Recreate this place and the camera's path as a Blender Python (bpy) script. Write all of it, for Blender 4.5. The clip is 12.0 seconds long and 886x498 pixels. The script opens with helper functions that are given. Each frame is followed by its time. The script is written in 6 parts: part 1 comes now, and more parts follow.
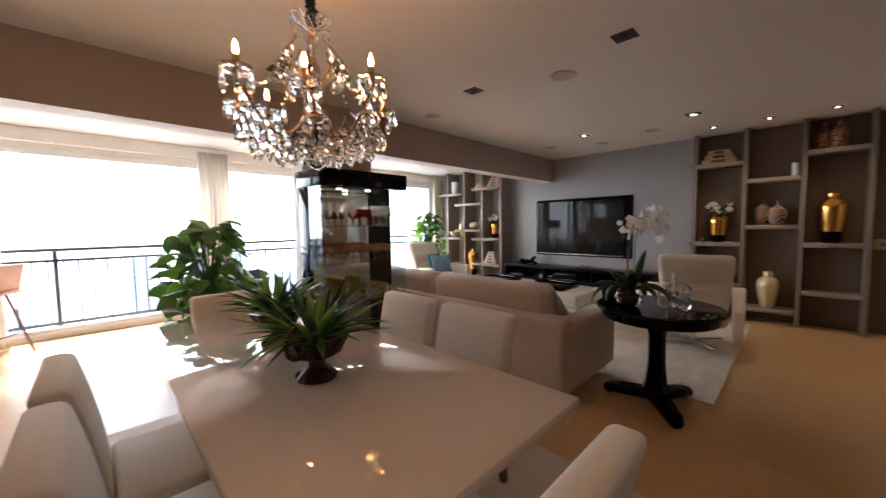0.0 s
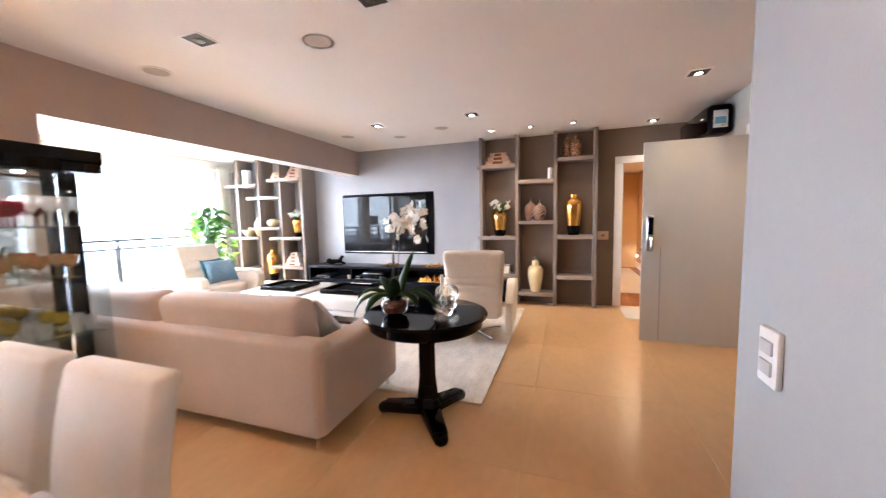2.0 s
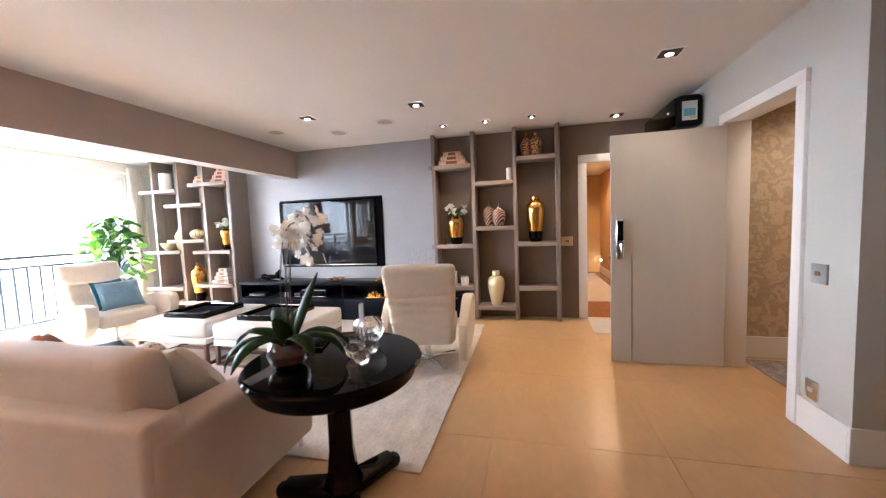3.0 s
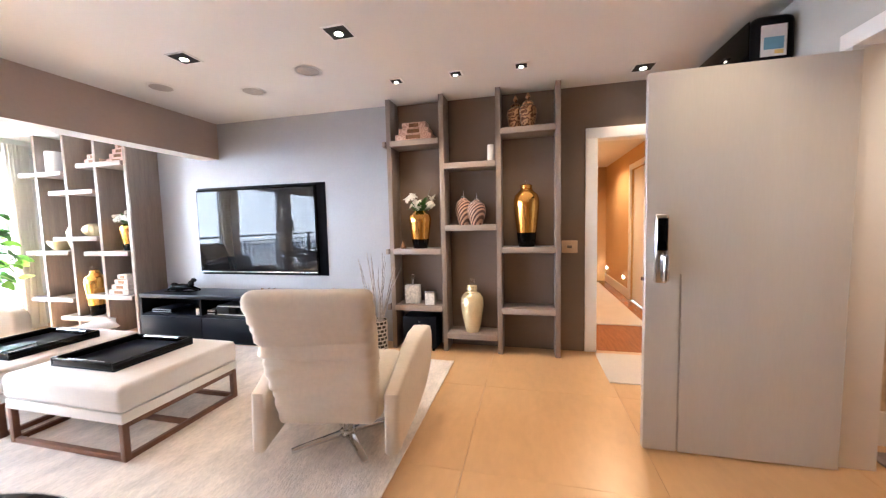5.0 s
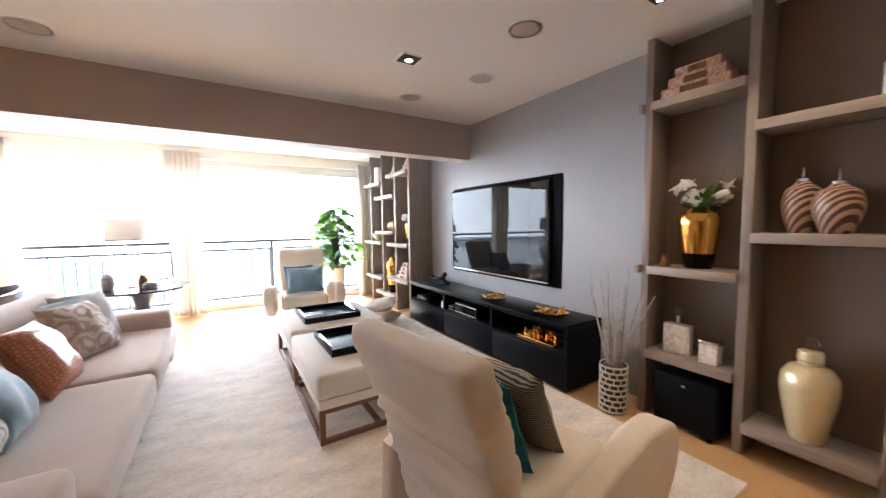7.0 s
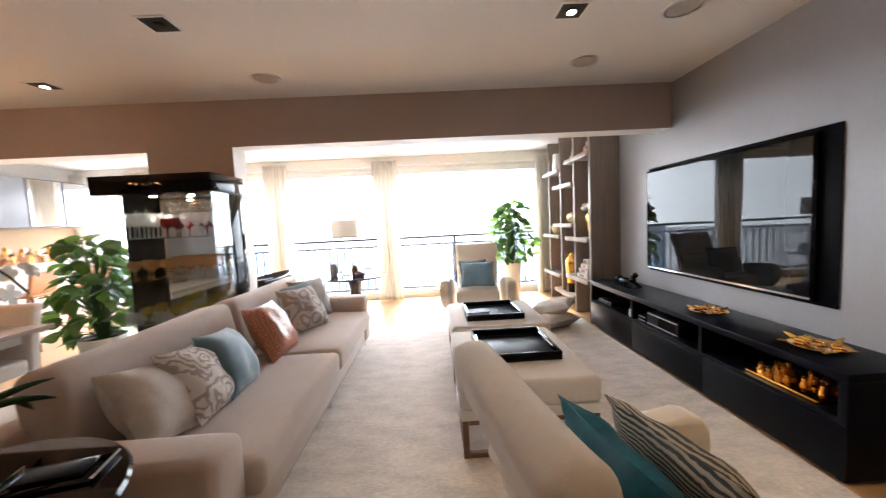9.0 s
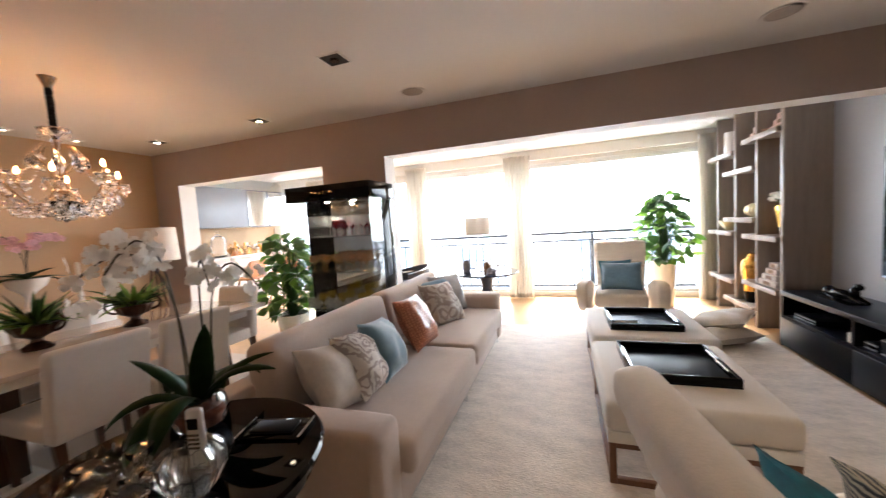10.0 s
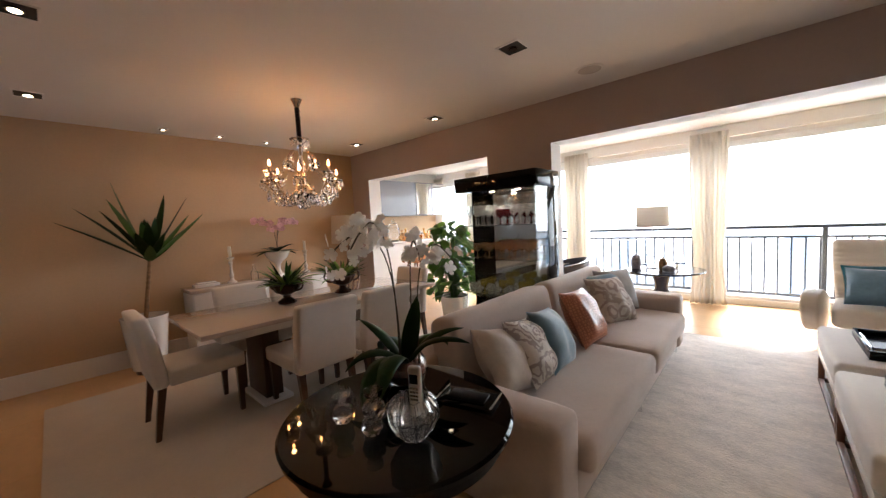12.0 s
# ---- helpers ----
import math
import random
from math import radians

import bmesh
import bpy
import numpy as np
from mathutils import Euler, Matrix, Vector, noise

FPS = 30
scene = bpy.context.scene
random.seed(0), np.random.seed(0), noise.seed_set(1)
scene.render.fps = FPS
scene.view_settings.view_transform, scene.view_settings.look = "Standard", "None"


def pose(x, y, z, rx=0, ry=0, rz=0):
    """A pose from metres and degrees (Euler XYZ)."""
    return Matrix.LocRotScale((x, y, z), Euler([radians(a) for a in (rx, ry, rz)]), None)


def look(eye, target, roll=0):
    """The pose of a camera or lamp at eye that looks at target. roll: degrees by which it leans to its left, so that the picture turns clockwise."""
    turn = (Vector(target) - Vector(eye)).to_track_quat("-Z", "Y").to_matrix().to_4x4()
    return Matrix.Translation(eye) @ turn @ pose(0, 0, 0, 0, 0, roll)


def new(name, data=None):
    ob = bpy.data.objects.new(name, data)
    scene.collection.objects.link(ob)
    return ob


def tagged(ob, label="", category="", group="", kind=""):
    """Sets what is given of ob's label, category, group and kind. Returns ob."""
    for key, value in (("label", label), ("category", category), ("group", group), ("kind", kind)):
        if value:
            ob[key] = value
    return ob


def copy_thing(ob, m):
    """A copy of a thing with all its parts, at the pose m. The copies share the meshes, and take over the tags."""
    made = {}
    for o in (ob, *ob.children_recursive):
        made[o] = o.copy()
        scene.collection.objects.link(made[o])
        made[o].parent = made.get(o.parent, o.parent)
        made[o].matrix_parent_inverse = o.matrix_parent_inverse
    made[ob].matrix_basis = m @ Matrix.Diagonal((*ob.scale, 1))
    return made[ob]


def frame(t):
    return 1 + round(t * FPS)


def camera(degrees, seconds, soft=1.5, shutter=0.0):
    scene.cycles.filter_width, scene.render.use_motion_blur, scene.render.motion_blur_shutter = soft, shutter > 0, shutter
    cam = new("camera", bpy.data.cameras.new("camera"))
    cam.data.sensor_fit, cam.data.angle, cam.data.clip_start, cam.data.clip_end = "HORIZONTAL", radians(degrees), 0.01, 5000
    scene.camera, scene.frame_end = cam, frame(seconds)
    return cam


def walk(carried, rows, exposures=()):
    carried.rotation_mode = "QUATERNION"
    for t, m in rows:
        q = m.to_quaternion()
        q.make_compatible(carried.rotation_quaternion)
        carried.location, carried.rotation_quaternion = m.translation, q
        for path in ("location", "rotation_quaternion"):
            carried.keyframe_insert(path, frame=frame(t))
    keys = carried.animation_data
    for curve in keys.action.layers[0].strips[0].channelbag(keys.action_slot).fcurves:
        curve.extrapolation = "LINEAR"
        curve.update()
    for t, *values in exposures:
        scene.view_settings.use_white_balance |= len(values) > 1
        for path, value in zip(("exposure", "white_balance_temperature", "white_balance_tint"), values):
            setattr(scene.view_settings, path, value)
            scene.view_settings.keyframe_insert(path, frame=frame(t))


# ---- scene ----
cam = camera(102.8, 12.0, soft=1.2, shutter=0.35)
PATH = [
    (0, (0.029, 0.152, 1.345), (1.436, 1.568, 1.216), -0.8),
    (0.5, (0.13, 0.124, 1.339), (1.74, 1.297, 1.165), -1.4),
    (1, (0.305, 0.03, 1.362), (2.028, 1.036, 1.218), -3.6),
    (1.5, (0.516, 0.03, 1.353), (2.319, 0.875, 1.165), -3.5),
    (2, (0.785, -0.021, 1.361), (2.667, 0.634, 1.189), -1.2),
    (2.5, (1.099, -0.005, 1.331), (3.046, 0.426, 1.182), -2.3),
    (3, (1.453, -0.063, 1.366), (3.388, 0.42, 1.222), -2.2),
    (3.5, (1.774, -0.08, 1.314), (3.721, 0.34, 1.136), -1.6),
    (5.5, (3.117, -0.169, 1.33), (5.037, 0.38, 1.224), -1.0),
    (6, (3.342, -0.141, 1.299), (5.138, 0.737, 1.231), -0.6),
    (6.5, (3.582, -0.146, 1.37), (5.005, 1.254, 1.256), -0.4),
    (8.5, (4.136, 0.147, 1.374), (4.497, 2.108, 1.215), -1.9),
    (9, (4.141, 0.141, 1.373), (4.192, 2.134, 1.222), -2.9),
    (9.5, (4.114, 0.141, 1.371), (3.838, 2.117, 1.237), -3.3),
    (10, (4.071, 0.151, 1.424), (3.423, 2.037, 1.28), -3.7),
    (10.5, (4.031, 0.134, 1.417), (3.091, 1.893, 1.273), -3.7),
    (11, (3.971, 0.119, 1.427), (2.85, 1.769, 1.279), -3.4),
    (11.5, (3.932, 0.092, 1.42), (2.703, 1.664, 1.284), -3.3),
    (12, (3.92, 0.065, 1.418), (2.581, 1.543, 1.268), -3.0),
]
EXPOSURES = [(0, 3.0, 6200, 10), (0.5, 3.3, 6100, 10), (1.0, 4.15, 5900, 10), (1.5, 4.5, 5700, 10), (2.0, 4.85, 5650, 10), (2.5, 4.65, 5650, 10), (3.0, 4.6, 5700, 10), (5.5, 4.95, 5650, 10), (6.5, 4.35, 5800, 10),
             (8.5, 3.7, 6250, 10), (9.5, 3.68, 6250, 10), (11, 3.22, 6300, 10), (12, 3.1, 6350, 10)]
LAMPS = 0.13   # strength of the electric light, relative
BULB = 8.0
walk(cam, [(t, look(eye, target, roll)) for t, eye, target, roll in PATH], EXPOSURES)

# ---- world, sun, exposure ----
world = bpy.data.worlds.new("world")
scene.world = world
world.use_nodes = True
wn = world.node_tree
sky = wn.nodes.new("ShaderNodeTexSky")
sky.sky_type = 'NISHITA'
sky.sun_disc = False
sky.sun_elevation = radians(52)
sky.sun_rotation = radians(20)
sky.dust_density = 1.0
sky.air_density = 1.0
wn.links.new(sky.outputs[0], wn.nodes["Background"].inputs[0])
wn.nodes["Background"].inputs[1].default_value = 0.15

sun_data = bpy.data.lights.new("sun", 'SUN')
sun_data.energy = 2.2
sun_data.angle = radians(14)
sun_data.color = (1.0, 0.96, 0.9)
sun = new("sun", sun_data)
sun.matrix_world = look((2, 16, 20), (2.0, 0.0, 0.0))


# ---- materials ----
def mat(name, color, rough=0.5, metal=0.0, var=0.08, scale=6.0, bump=0.0, bscale=80.0, fine=40.0, coat=0.0, spec=0.5, sheen=0.0, rand=0.0, stretch=(1, 1, 1)):
    m = bpy.data.materials.new(name)
    m.use_nodes = True
    nt = m.node_tree
    b = nt.nodes["Principled BSDF"]
    b.inputs["Roughness"].default_value = rough
    b.inputs["Metallic"].default_value = metal
    b.inputs["Coat Weight"].default_value = coat
    b.inputs["Coat Roughness"].default_value = 0.06
    b.inputs["Specular IOR Level"].default_value = spec
    b.inputs["Sheen Weight"].default_value = sheen
    tc = nt.nodes.new("ShaderNodeTexCoord")
    mp = nt.nodes.new("ShaderNodeMapping")
    mp.inputs["Scale"].default_value = stretch
    nt.links.new(tc.outputs["Object"], mp.inputs[0])
    n1 = nt.nodes.new("ShaderNodeTexNoise")
    n1.inputs["Scale"].default_value = scale
    n1.inputs["Detail"].default_value = 4
    n2 = nt.nodes.new("ShaderNodeTexNoise")
    n2.inputs["Scale"].default_value = fine
    n2.inputs["Detail"].default_value = 3
    nt.links.new(mp.outputs[0], n1.inputs[0])
    nt.links.new(mp.outputs[0], n2.inputs[0])
    mix = nt.nodes.new("ShaderNodeMath")
    mix.operation = 'MULTIPLY_ADD'
    mix.inputs[1].default_value = 0.6
    nt.links.new(n1.outputs[0], mix.inputs[0])
    sc = nt.nodes.new("ShaderNodeMath")
    sc.operation = 'MULTIPLY'
    sc.inputs[1].default_value = 0.4
    nt.links.new(n2.outputs[0], sc.inputs[0])
    nt.links.new(sc.outputs[0], mix.inputs[2])
    fac = mix.outputs[0]
    if rand:
        oi = nt.nodes.new("ShaderNodeObjectInfo")
        ad = nt.nodes.new("ShaderNodeMath")
        ad.operation = 'MULTIPLY_ADD'
        ad.inputs[1].default_value = rand
        nt.links.new(oi.outputs["Random"], ad.inputs[0])
        nt.links.new(fac, ad.inputs[2])
        fac = ad.outputs[0]
    ramp = nt.nodes.new("ShaderNodeValToRGB")
    ramp.color_ramp.elements[0].position = 0.3
    ramp.color_ramp.elements[1].position = 0.72
    ramp.color_ramp.elements[0].color = (*[max(0, c * (1 - var)) for c in color], 1)
    ramp.color_ramp.elements[1].color = (*[min(1, c * (1 + var)) for c in color], 1)
    nt.links.new(fac, ramp.inputs[0])
    nt.links.new(ramp.outputs[0], b.inputs["Base Color"])
    if bump:
        nb = nt.nodes.new("ShaderNodeTexNoise")
        nb.inputs["Scale"].default_value = bscale
        nb.inputs["Detail"].default_value = 3
        nt.links.new(mp.outputs[0], nb.inputs[0])
        bp = nt.nodes.new("ShaderNodeBump")
        bp.inputs["Strength"].default_value = bump
        bp.inputs["Distance"].default_value = 0.004
        nt.links.new(nb.outputs[0], bp.inputs["Height"])
        nt.links.new(bp.outputs[0], b.inputs["Normal"])
    return m


def glass(name, color=(1, 1, 1), rough=0.0, ior=1.45):
    m = bpy.data.materials.new(name)
    m.use_nodes = True
    b = m.node_tree.nodes["Principled BSDF"]
    b.inputs["Base Color"].default_value = (*color, 1)
    b.inputs["Roughness"].default_value = rough
    b.inputs["IOR"].default_value = ior
    b.inputs["Transmission Weight"].default_value = 1
    return m


def pane_glass(name, tint=(0.95, 0.97, 0.97), gloss=0.025):
    m = bpy.data.materials.new(name)
    m.use_nodes = True
    nt = m.node_tree
    nt.nodes.remove(nt.nodes["Principled BSDF"])
    tr = nt.nodes.new("ShaderNodeBsdfTransparent")
    tr.inputs[0].default_value = (*tint, 1)
    gl = nt.nodes.new("ShaderNodeBsdfGlossy")
    gl.inputs["Roughness"].default_value = 0.0
    mx = nt.nodes.new("ShaderNodeMixShader")
    lw = nt.nodes.new("ShaderNodeLayerWeight")
    lw.inputs["Blend"].default_value = 0.5
    pw = nt.nodes.new("ShaderNodeMath")
    pw.operation = 'POWER'
    pw.inputs[1].default_value = 3.0
    nt.links.new(lw.outputs["Facing"], pw.inputs[0])
    ma = nt.nodes.new("ShaderNodeMath")
    ma.operation = 'MULTIPLY_ADD'
    ma.inputs[1].default_value = 0.5
    ma.inputs[2].default_value = gloss
    nt.links.new(pw.outputs[0], ma.inputs[0])
    nt.links.new(ma.outputs[0], mx.inputs[0])
    nt.links.new(tr.outputs[0], mx.inputs[1])
    nt.links.new(gl.outputs[0], mx.inputs[2])
    nt.links.new(mx.outputs[0], nt.nodes["Material Output"].inputs[0])
    return m


def translucent(m, color, amount):
    """Lets light shine through a thin leaf, petal or cloth."""
    nt = m.node_tree
    tl = nt.nodes.new("ShaderNodeBsdfTranslucent")
    tl.inputs[0].default_value = (*color, 1)
    mx = nt.nodes.new("ShaderNodeMixShader")
    mx.inputs[0].default_value = amount
    nt.links.new(nt.nodes["Principled BSDF"].outputs[0], mx.inputs[1])
    nt.links.new(tl.outputs[0], mx.inputs[2])
    nt.links.new(mx.outputs[0], nt.nodes["Material Output"].inputs[0])


def glow(name, color, strength):
    m = bpy.data.materials.new(name)
    m.use_nodes = True
    b = m.node_tree.nodes["Principled BSDF"]
    b.inputs["Base Color"].default_value = (*color, 1)
    b.inputs["Emission Color"].default_value = (*color, 1)
    b.inputs["Emission Strength"].default_value = strength
    return m


def patterned(name, kind, c1, c2, scale, rough=0.8, distortion=0.0, sharp=0.08, bump=0.2, direction='X', turn=(0, 0, 0), sheen=0.0, mid=0.5, metal=0.0, warp=0.0, rings=22):
    """Two-tone procedural: wave stripes, swirls (wave of a warped field), cells or bricks of scales."""
    m = bpy.data.materials.new(name)
    m.use_nodes = True
    nt = m.node_tree
    b = nt.nodes["Principled BSDF"]
    b.inputs["Roughness"].default_value = rough
    b.inputs["Sheen Weight"].default_value = sheen
    b.inputs["Metallic"].default_value = metal
    tc = nt.nodes.new("ShaderNodeTexCoord")
    mp = nt.nodes.new("ShaderNodeMapping")
    mp.inputs["Rotation"].default_value = turn
    nt.links.new(tc.outputs["Object"], mp.inputs[0])
    if kind == "wave":
        t = nt.nodes.new("ShaderNodeTexWave")
        t.bands_direction = direction
        t.inputs["Scale"].default_value = scale
        t.inputs["Distortion"].default_value = distortion
        t.inputs["Detail"].default_value = 1.0
        t.inputs["Detail Scale"].default_value = 1.2
        out = t.outputs["Fac"]
    else:
        t = nt.nodes.new("ShaderNodeTexVoronoi")
        t.feature = 'DISTANCE_TO_EDGE' if kind == "scales" else 'F1'
        t.inputs["Scale"].default_value = scale
        t.inputs["Randomness"].default_value = distortion
        out = t.outputs["Distance"]
        if kind == "rings":
            s = nt.nodes.new("ShaderNodeMath")
            s.operation = 'MULTIPLY'
            s.inputs[1].default_value = rings
            nt.links.new(out, s.inputs[0])
            c = nt.nodes.new("ShaderNodeMath")
            c.operation = 'SINE'
            nt.links.new(s.outputs[0], c.inputs[0])
            d = nt.nodes.new("ShaderNodeMath")
            d.operation = 'MULTIPLY_ADD'
            d.inputs[1].default_value = 0.5
            d.inputs[2].default_value = 0.5
            nt.links.new(c.outputs[0], d.inputs[0])
            out = d.outputs[0]
    if warp:
        nz = nt.nodes.new("ShaderNodeTexNoise")
        nz.inputs["Scale"].default_value = 9
        nz.inputs["Detail"].default_value = 3
        nt.links.new(mp.outputs[0], nz.inputs["Vector"])
        wv = nt.nodes.new("ShaderNodeVectorMath")
        wv.operation = 'MULTIPLY_ADD'
        wv.inputs[1].default_value = (warp, warp, warp)
        nt.links.new(nz.outputs["Color"], wv.inputs[0])
        nt.links.new(mp.outputs[0], wv.inputs[2])
        nt.links.new(wv.outputs[0], t.inputs[0])
    else:
        nt.links.new(mp.outputs[0], t.inputs[0])
    r = nt.nodes.new("ShaderNodeValToRGB")
    r.color_ramp.elements[0].position = max(0, mid - sharp)
    r.color_ramp.elements[1].position = min(1, mid + sharp)
    r.color_ramp.elements[0].color = (*c1, 1)
    r.color_ramp.elements[1].color = (*c2, 1)
    nt.links.new(out, r.inputs[0])
    nt.links.new(r.outputs[0], b.inputs["Base Color"])
    if bump:
        bp = nt.nodes.new("ShaderNodeBump")
        bp.inputs["Strength"].default_value = bump
        bp.inputs["Distance"].default_value = 0.004
        nt.links.new(out, bp.inputs["Height"])
        nt.links.new(bp.outputs[0], b.inputs["Normal"])
    return m


M_taupe = mat("taupe_paint", (0.44, 0.355, 0.315), 0.75, var=0.04, scale=3, bump=0.12, bscale=220)
M_brown = mat("brown_taupe_paint", (0.168, 0.122, 0.092), 0.6, var=0.05, scale=3, bump=0.12, bscale=220)
M_dining = mat("beige_paint", (0.59, 0.415, 0.26), 0.75, var=0.05, scale=2.5, bump=0.12, bscale=220)
M_tvwall = mat("grey_wall_panel", (0.34, 0.34, 0.352), 0.36, var=0.05, scale=3, bump=0.05, bscale=150)
M_white = mat("white_paint", (0.80, 0.78, 0.74), 0.55, var=0.03, scale=3, bump=0.08, bscale=200)
M_ceil = mat("ceiling_paint", (0.80, 0.77, 0.73), 0.8, var=0.02, scale=2, bump=0.06, bscale=200)
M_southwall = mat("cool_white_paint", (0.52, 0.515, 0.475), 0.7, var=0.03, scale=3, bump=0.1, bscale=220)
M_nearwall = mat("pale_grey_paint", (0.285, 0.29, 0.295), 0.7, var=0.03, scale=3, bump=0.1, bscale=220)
M_trim = mat("white_lacquer", (0.82, 0.80, 0.77), 0.3, var=0.02, scale=4)
M_door = mat("greige_lacquer", (0.54, 0.51, 0.46), 0.4, var=0.05, scale=5, fine=120, bump=0.04, stretch=(1, 1, 0.1))
M_marble = mat("cream_marble", (0.60, 0.365, 0.175), 0.3, var=0.10, scale=1.6, fine=9, rand=0.04, stretch=(1, 2.2, 1))
M_joint = mat("joint_grout", (0.55, 0.34, 0.17), 0.8)
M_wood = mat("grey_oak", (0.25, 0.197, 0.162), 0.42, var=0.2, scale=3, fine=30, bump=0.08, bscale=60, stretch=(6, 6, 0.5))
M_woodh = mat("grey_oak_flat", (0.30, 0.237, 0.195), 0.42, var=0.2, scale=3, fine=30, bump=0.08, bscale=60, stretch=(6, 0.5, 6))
M_black = mat("black_lacquer", (0.002, 0.002, 0.0025), 0.03, var=0.2, spec=0.16)
M_blackmat = mat("black_satin", (0.005, 0.006, 0.010), 0.3, var=0.2, spec=0.10)
M_sofa = mat("beige_suede", (0.55, 0.44, 0.37), 0.9, var=0.07, scale=4, bump=0.25, bscale=260, sheen=0.4)
M_ivory = mat("ivory_upholstery", (0.66, 0.57, 0.46), 0.75, var=0.06, scale=5, bump=0.2, bscale=160, sheen=0.2)
M_linen = mat("white_linen", (0.70, 0.65, 0.60), 0.85, var=0.05, scale=6, bump=0.3, bscale=300, sheen=0.2)
M_rug = mat("silk_rug", (0.70, 0.62, 0.535), 0.8, var=0.26, scale=4.5, fine=34, bump=1.0, bscale=55, sheen=0.3, stretch=(1, 1.9, 1))
M_rug2 = mat("plain_rug", (0.60, 0.52, 0.44), 0.9, var=0.06, scale=4, fine=60, bump=0.4, bscale=200)
M_legwood = mat("dark_walnut", (0.07, 0.035, 0.02), 0.3, var=0.25, scale=8, fine=50, stretch=(1, 1, 0.15))
M_frame = mat("reddish_walnut", (0.17, 0.075, 0.04), 0.4, var=0.25, scale=8, fine=60, stretch=(4, 4, 1))
M_lacq = mat("glossy_white_glass", (0.68, 0.60, 0.55), 0.012, var=0.01, coat=0.6)
M_chrome = mat("chrome", (0.75, 0.75, 0.76), 0.12, metal=1, var=0.03)
M_gold = mat("gold_glaze", (0.80, 0.42, 0.10), 0.16, metal=1, var=0.08)
M_rail = mat("dark_rail_paint", (0.03, 0.03, 0.035), 0.45)
M_glass = pane_glass("window_glass")


# ---- building helpers ----
def box(bm, x0, x1, y0, y1, z0, z1, bev=0.0, seg=2):
    g = bmesh.ops.create_cube(bm, size=1)
    bmesh.ops.scale(bm, vec=(abs(x1 - x0), abs(y1 - y0), abs(z1 - z0)), verts=g["verts"])
    bmesh.ops.translate(bm, vec=((x0 + x1) / 2, (y0 + y1) / 2, (z0 + z1) / 2), verts=g["verts"])
    if bev > 0:
        e = list({e for v in g["verts"] for e in v.link_edges})
        bmesh.ops.bevel(bm, geom=e, offset=bev, segments=seg, affect='EDGES', profile=0.5)
    return bm


def B(*a, **k):
    return box(bmesh.new(), *a, **k)


def tube(bm, p, q, r0, r1=None, seg=10, cap=True):
    """A tapered rod from p to q."""
    p, q = Vector(p), Vector(q)
    r1 = r0 if r1 is None else r1
    d = q - p
    g = bmesh.ops.create_cone(bm, cap_ends=cap, segments=seg, radius1=r0, radius2=r1, depth=d.length)
    m = Matrix.Translation((p + q) / 2) @ d.to_track_quat('Z', 'Y').to_matrix().to_4x4()
    bmesh.ops.transform(bm, matrix=m, verts=g["verts"])
    return bm


def sweep(bm, pts, r, seg=8):
    """One bent round rod along the points."""
    pts = [Vector(p) for p in pts]
    rings = []
    up = Vector((0.13, 0.21, 1)).normalized()
    for i, p in enumerate(pts):
        d = (pts[min(i + 1, len(pts) - 1)] - pts[max(i - 1, 0)]).normalized()
        a = d.cross(up)
        a = (a if a.length > 0.05 else d.cross(Vector((1, 0, 0)))).normalized()
        b = d.cross(a)
        rings.append([bm.verts.new(p + r * (a * math.cos(k * 2 * math.pi / seg) + b * math.sin(k * 2 * math.pi / seg))) for k in range(seg)])
    for u, v in zip(rings, rings[1:]):
        for k in range(seg):
            j = (k + 1) % seg
            bm.faces.new((u[k], u[j], v[j], v[k]))
    bm.faces.new(rings[0][::-1])
    bm.faces.new(rings[-1])
    return bm


def lathe(bm, prof, seg=24, at=(0, 0, 0), flute=0, depth=0.0):
    """Turn a profile of (radius, height) round the upright axis."""
    rings = []
    for r, z in prof:
        ring = []
        for i in range(seg):
            a = 2 * math.pi * i / seg
            rr = r * (1 + depth * math.cos(flute * a)) if flute else r
            ring.append(bm.verts.new((at[0] + rr * math.cos(a), at[1] + rr * math.sin(a), at[2] + z)))
        rings.append(ring)
    for a, b in zip(rings, rings[1:]):
        for i in range(seg):
            j = (i + 1) % seg
            bm.faces.new((a[i], a[j], b[j], b[i]))
    if prof[0][0] > 0.0005:
        bm.faces.new(rings[0][::-1])
    if prof[-1][0] > 0.0005:
        bm.faces.new(rings[-1])
    return bm


def lathed(*a, **k):
    return lathe(bmesh.new(), *a, **k)


def ball(bm, c, r, s=(1, 1, 1), sub=2):
    g = bmesh.ops.create_icosphere(bm, subdivisions=sub, radius=r)
    bmesh.ops.scale(bm, vec=s, verts=g["verts"])
    bmesh.ops.translate(bm, vec=c, verts=g["verts"])
    return bm


def link(name, bm, material, smooth=True):
    me = bpy.data.meshes.new(name)
    bmesh.ops.recalc_face_normals(bm, faces=bm.faces)
    bm.to_mesh(me)
    bm.free()
    me.materials.append(material)
    if smooth:
        me.shade_smooth()
        me.set_sharp_from_angle(angle=radians(38))
    return new(name, me)


def thing(name, at, label, category, rz=0.0, group=""):
    e = new(name)
    e.empty_display_size = 0.1
    e.matrix_basis = pose(*at, 0, 0, rz)
    return tagged(e, label, category, group)


def part(name, bm, material, parent, label="", smooth=True):
    o = link(name, bm, material, smooth)
    o.parent = parent
    return tagged(o, label) if label else o


def solid(name, bm, material, label, category, smooth=True, at=None, group=""):
    """A thing that is one mesh."""
    o = link(name, bm, material, smooth)
    if at:
        o.matrix_basis = at
    return tagged(o, label, category, group)


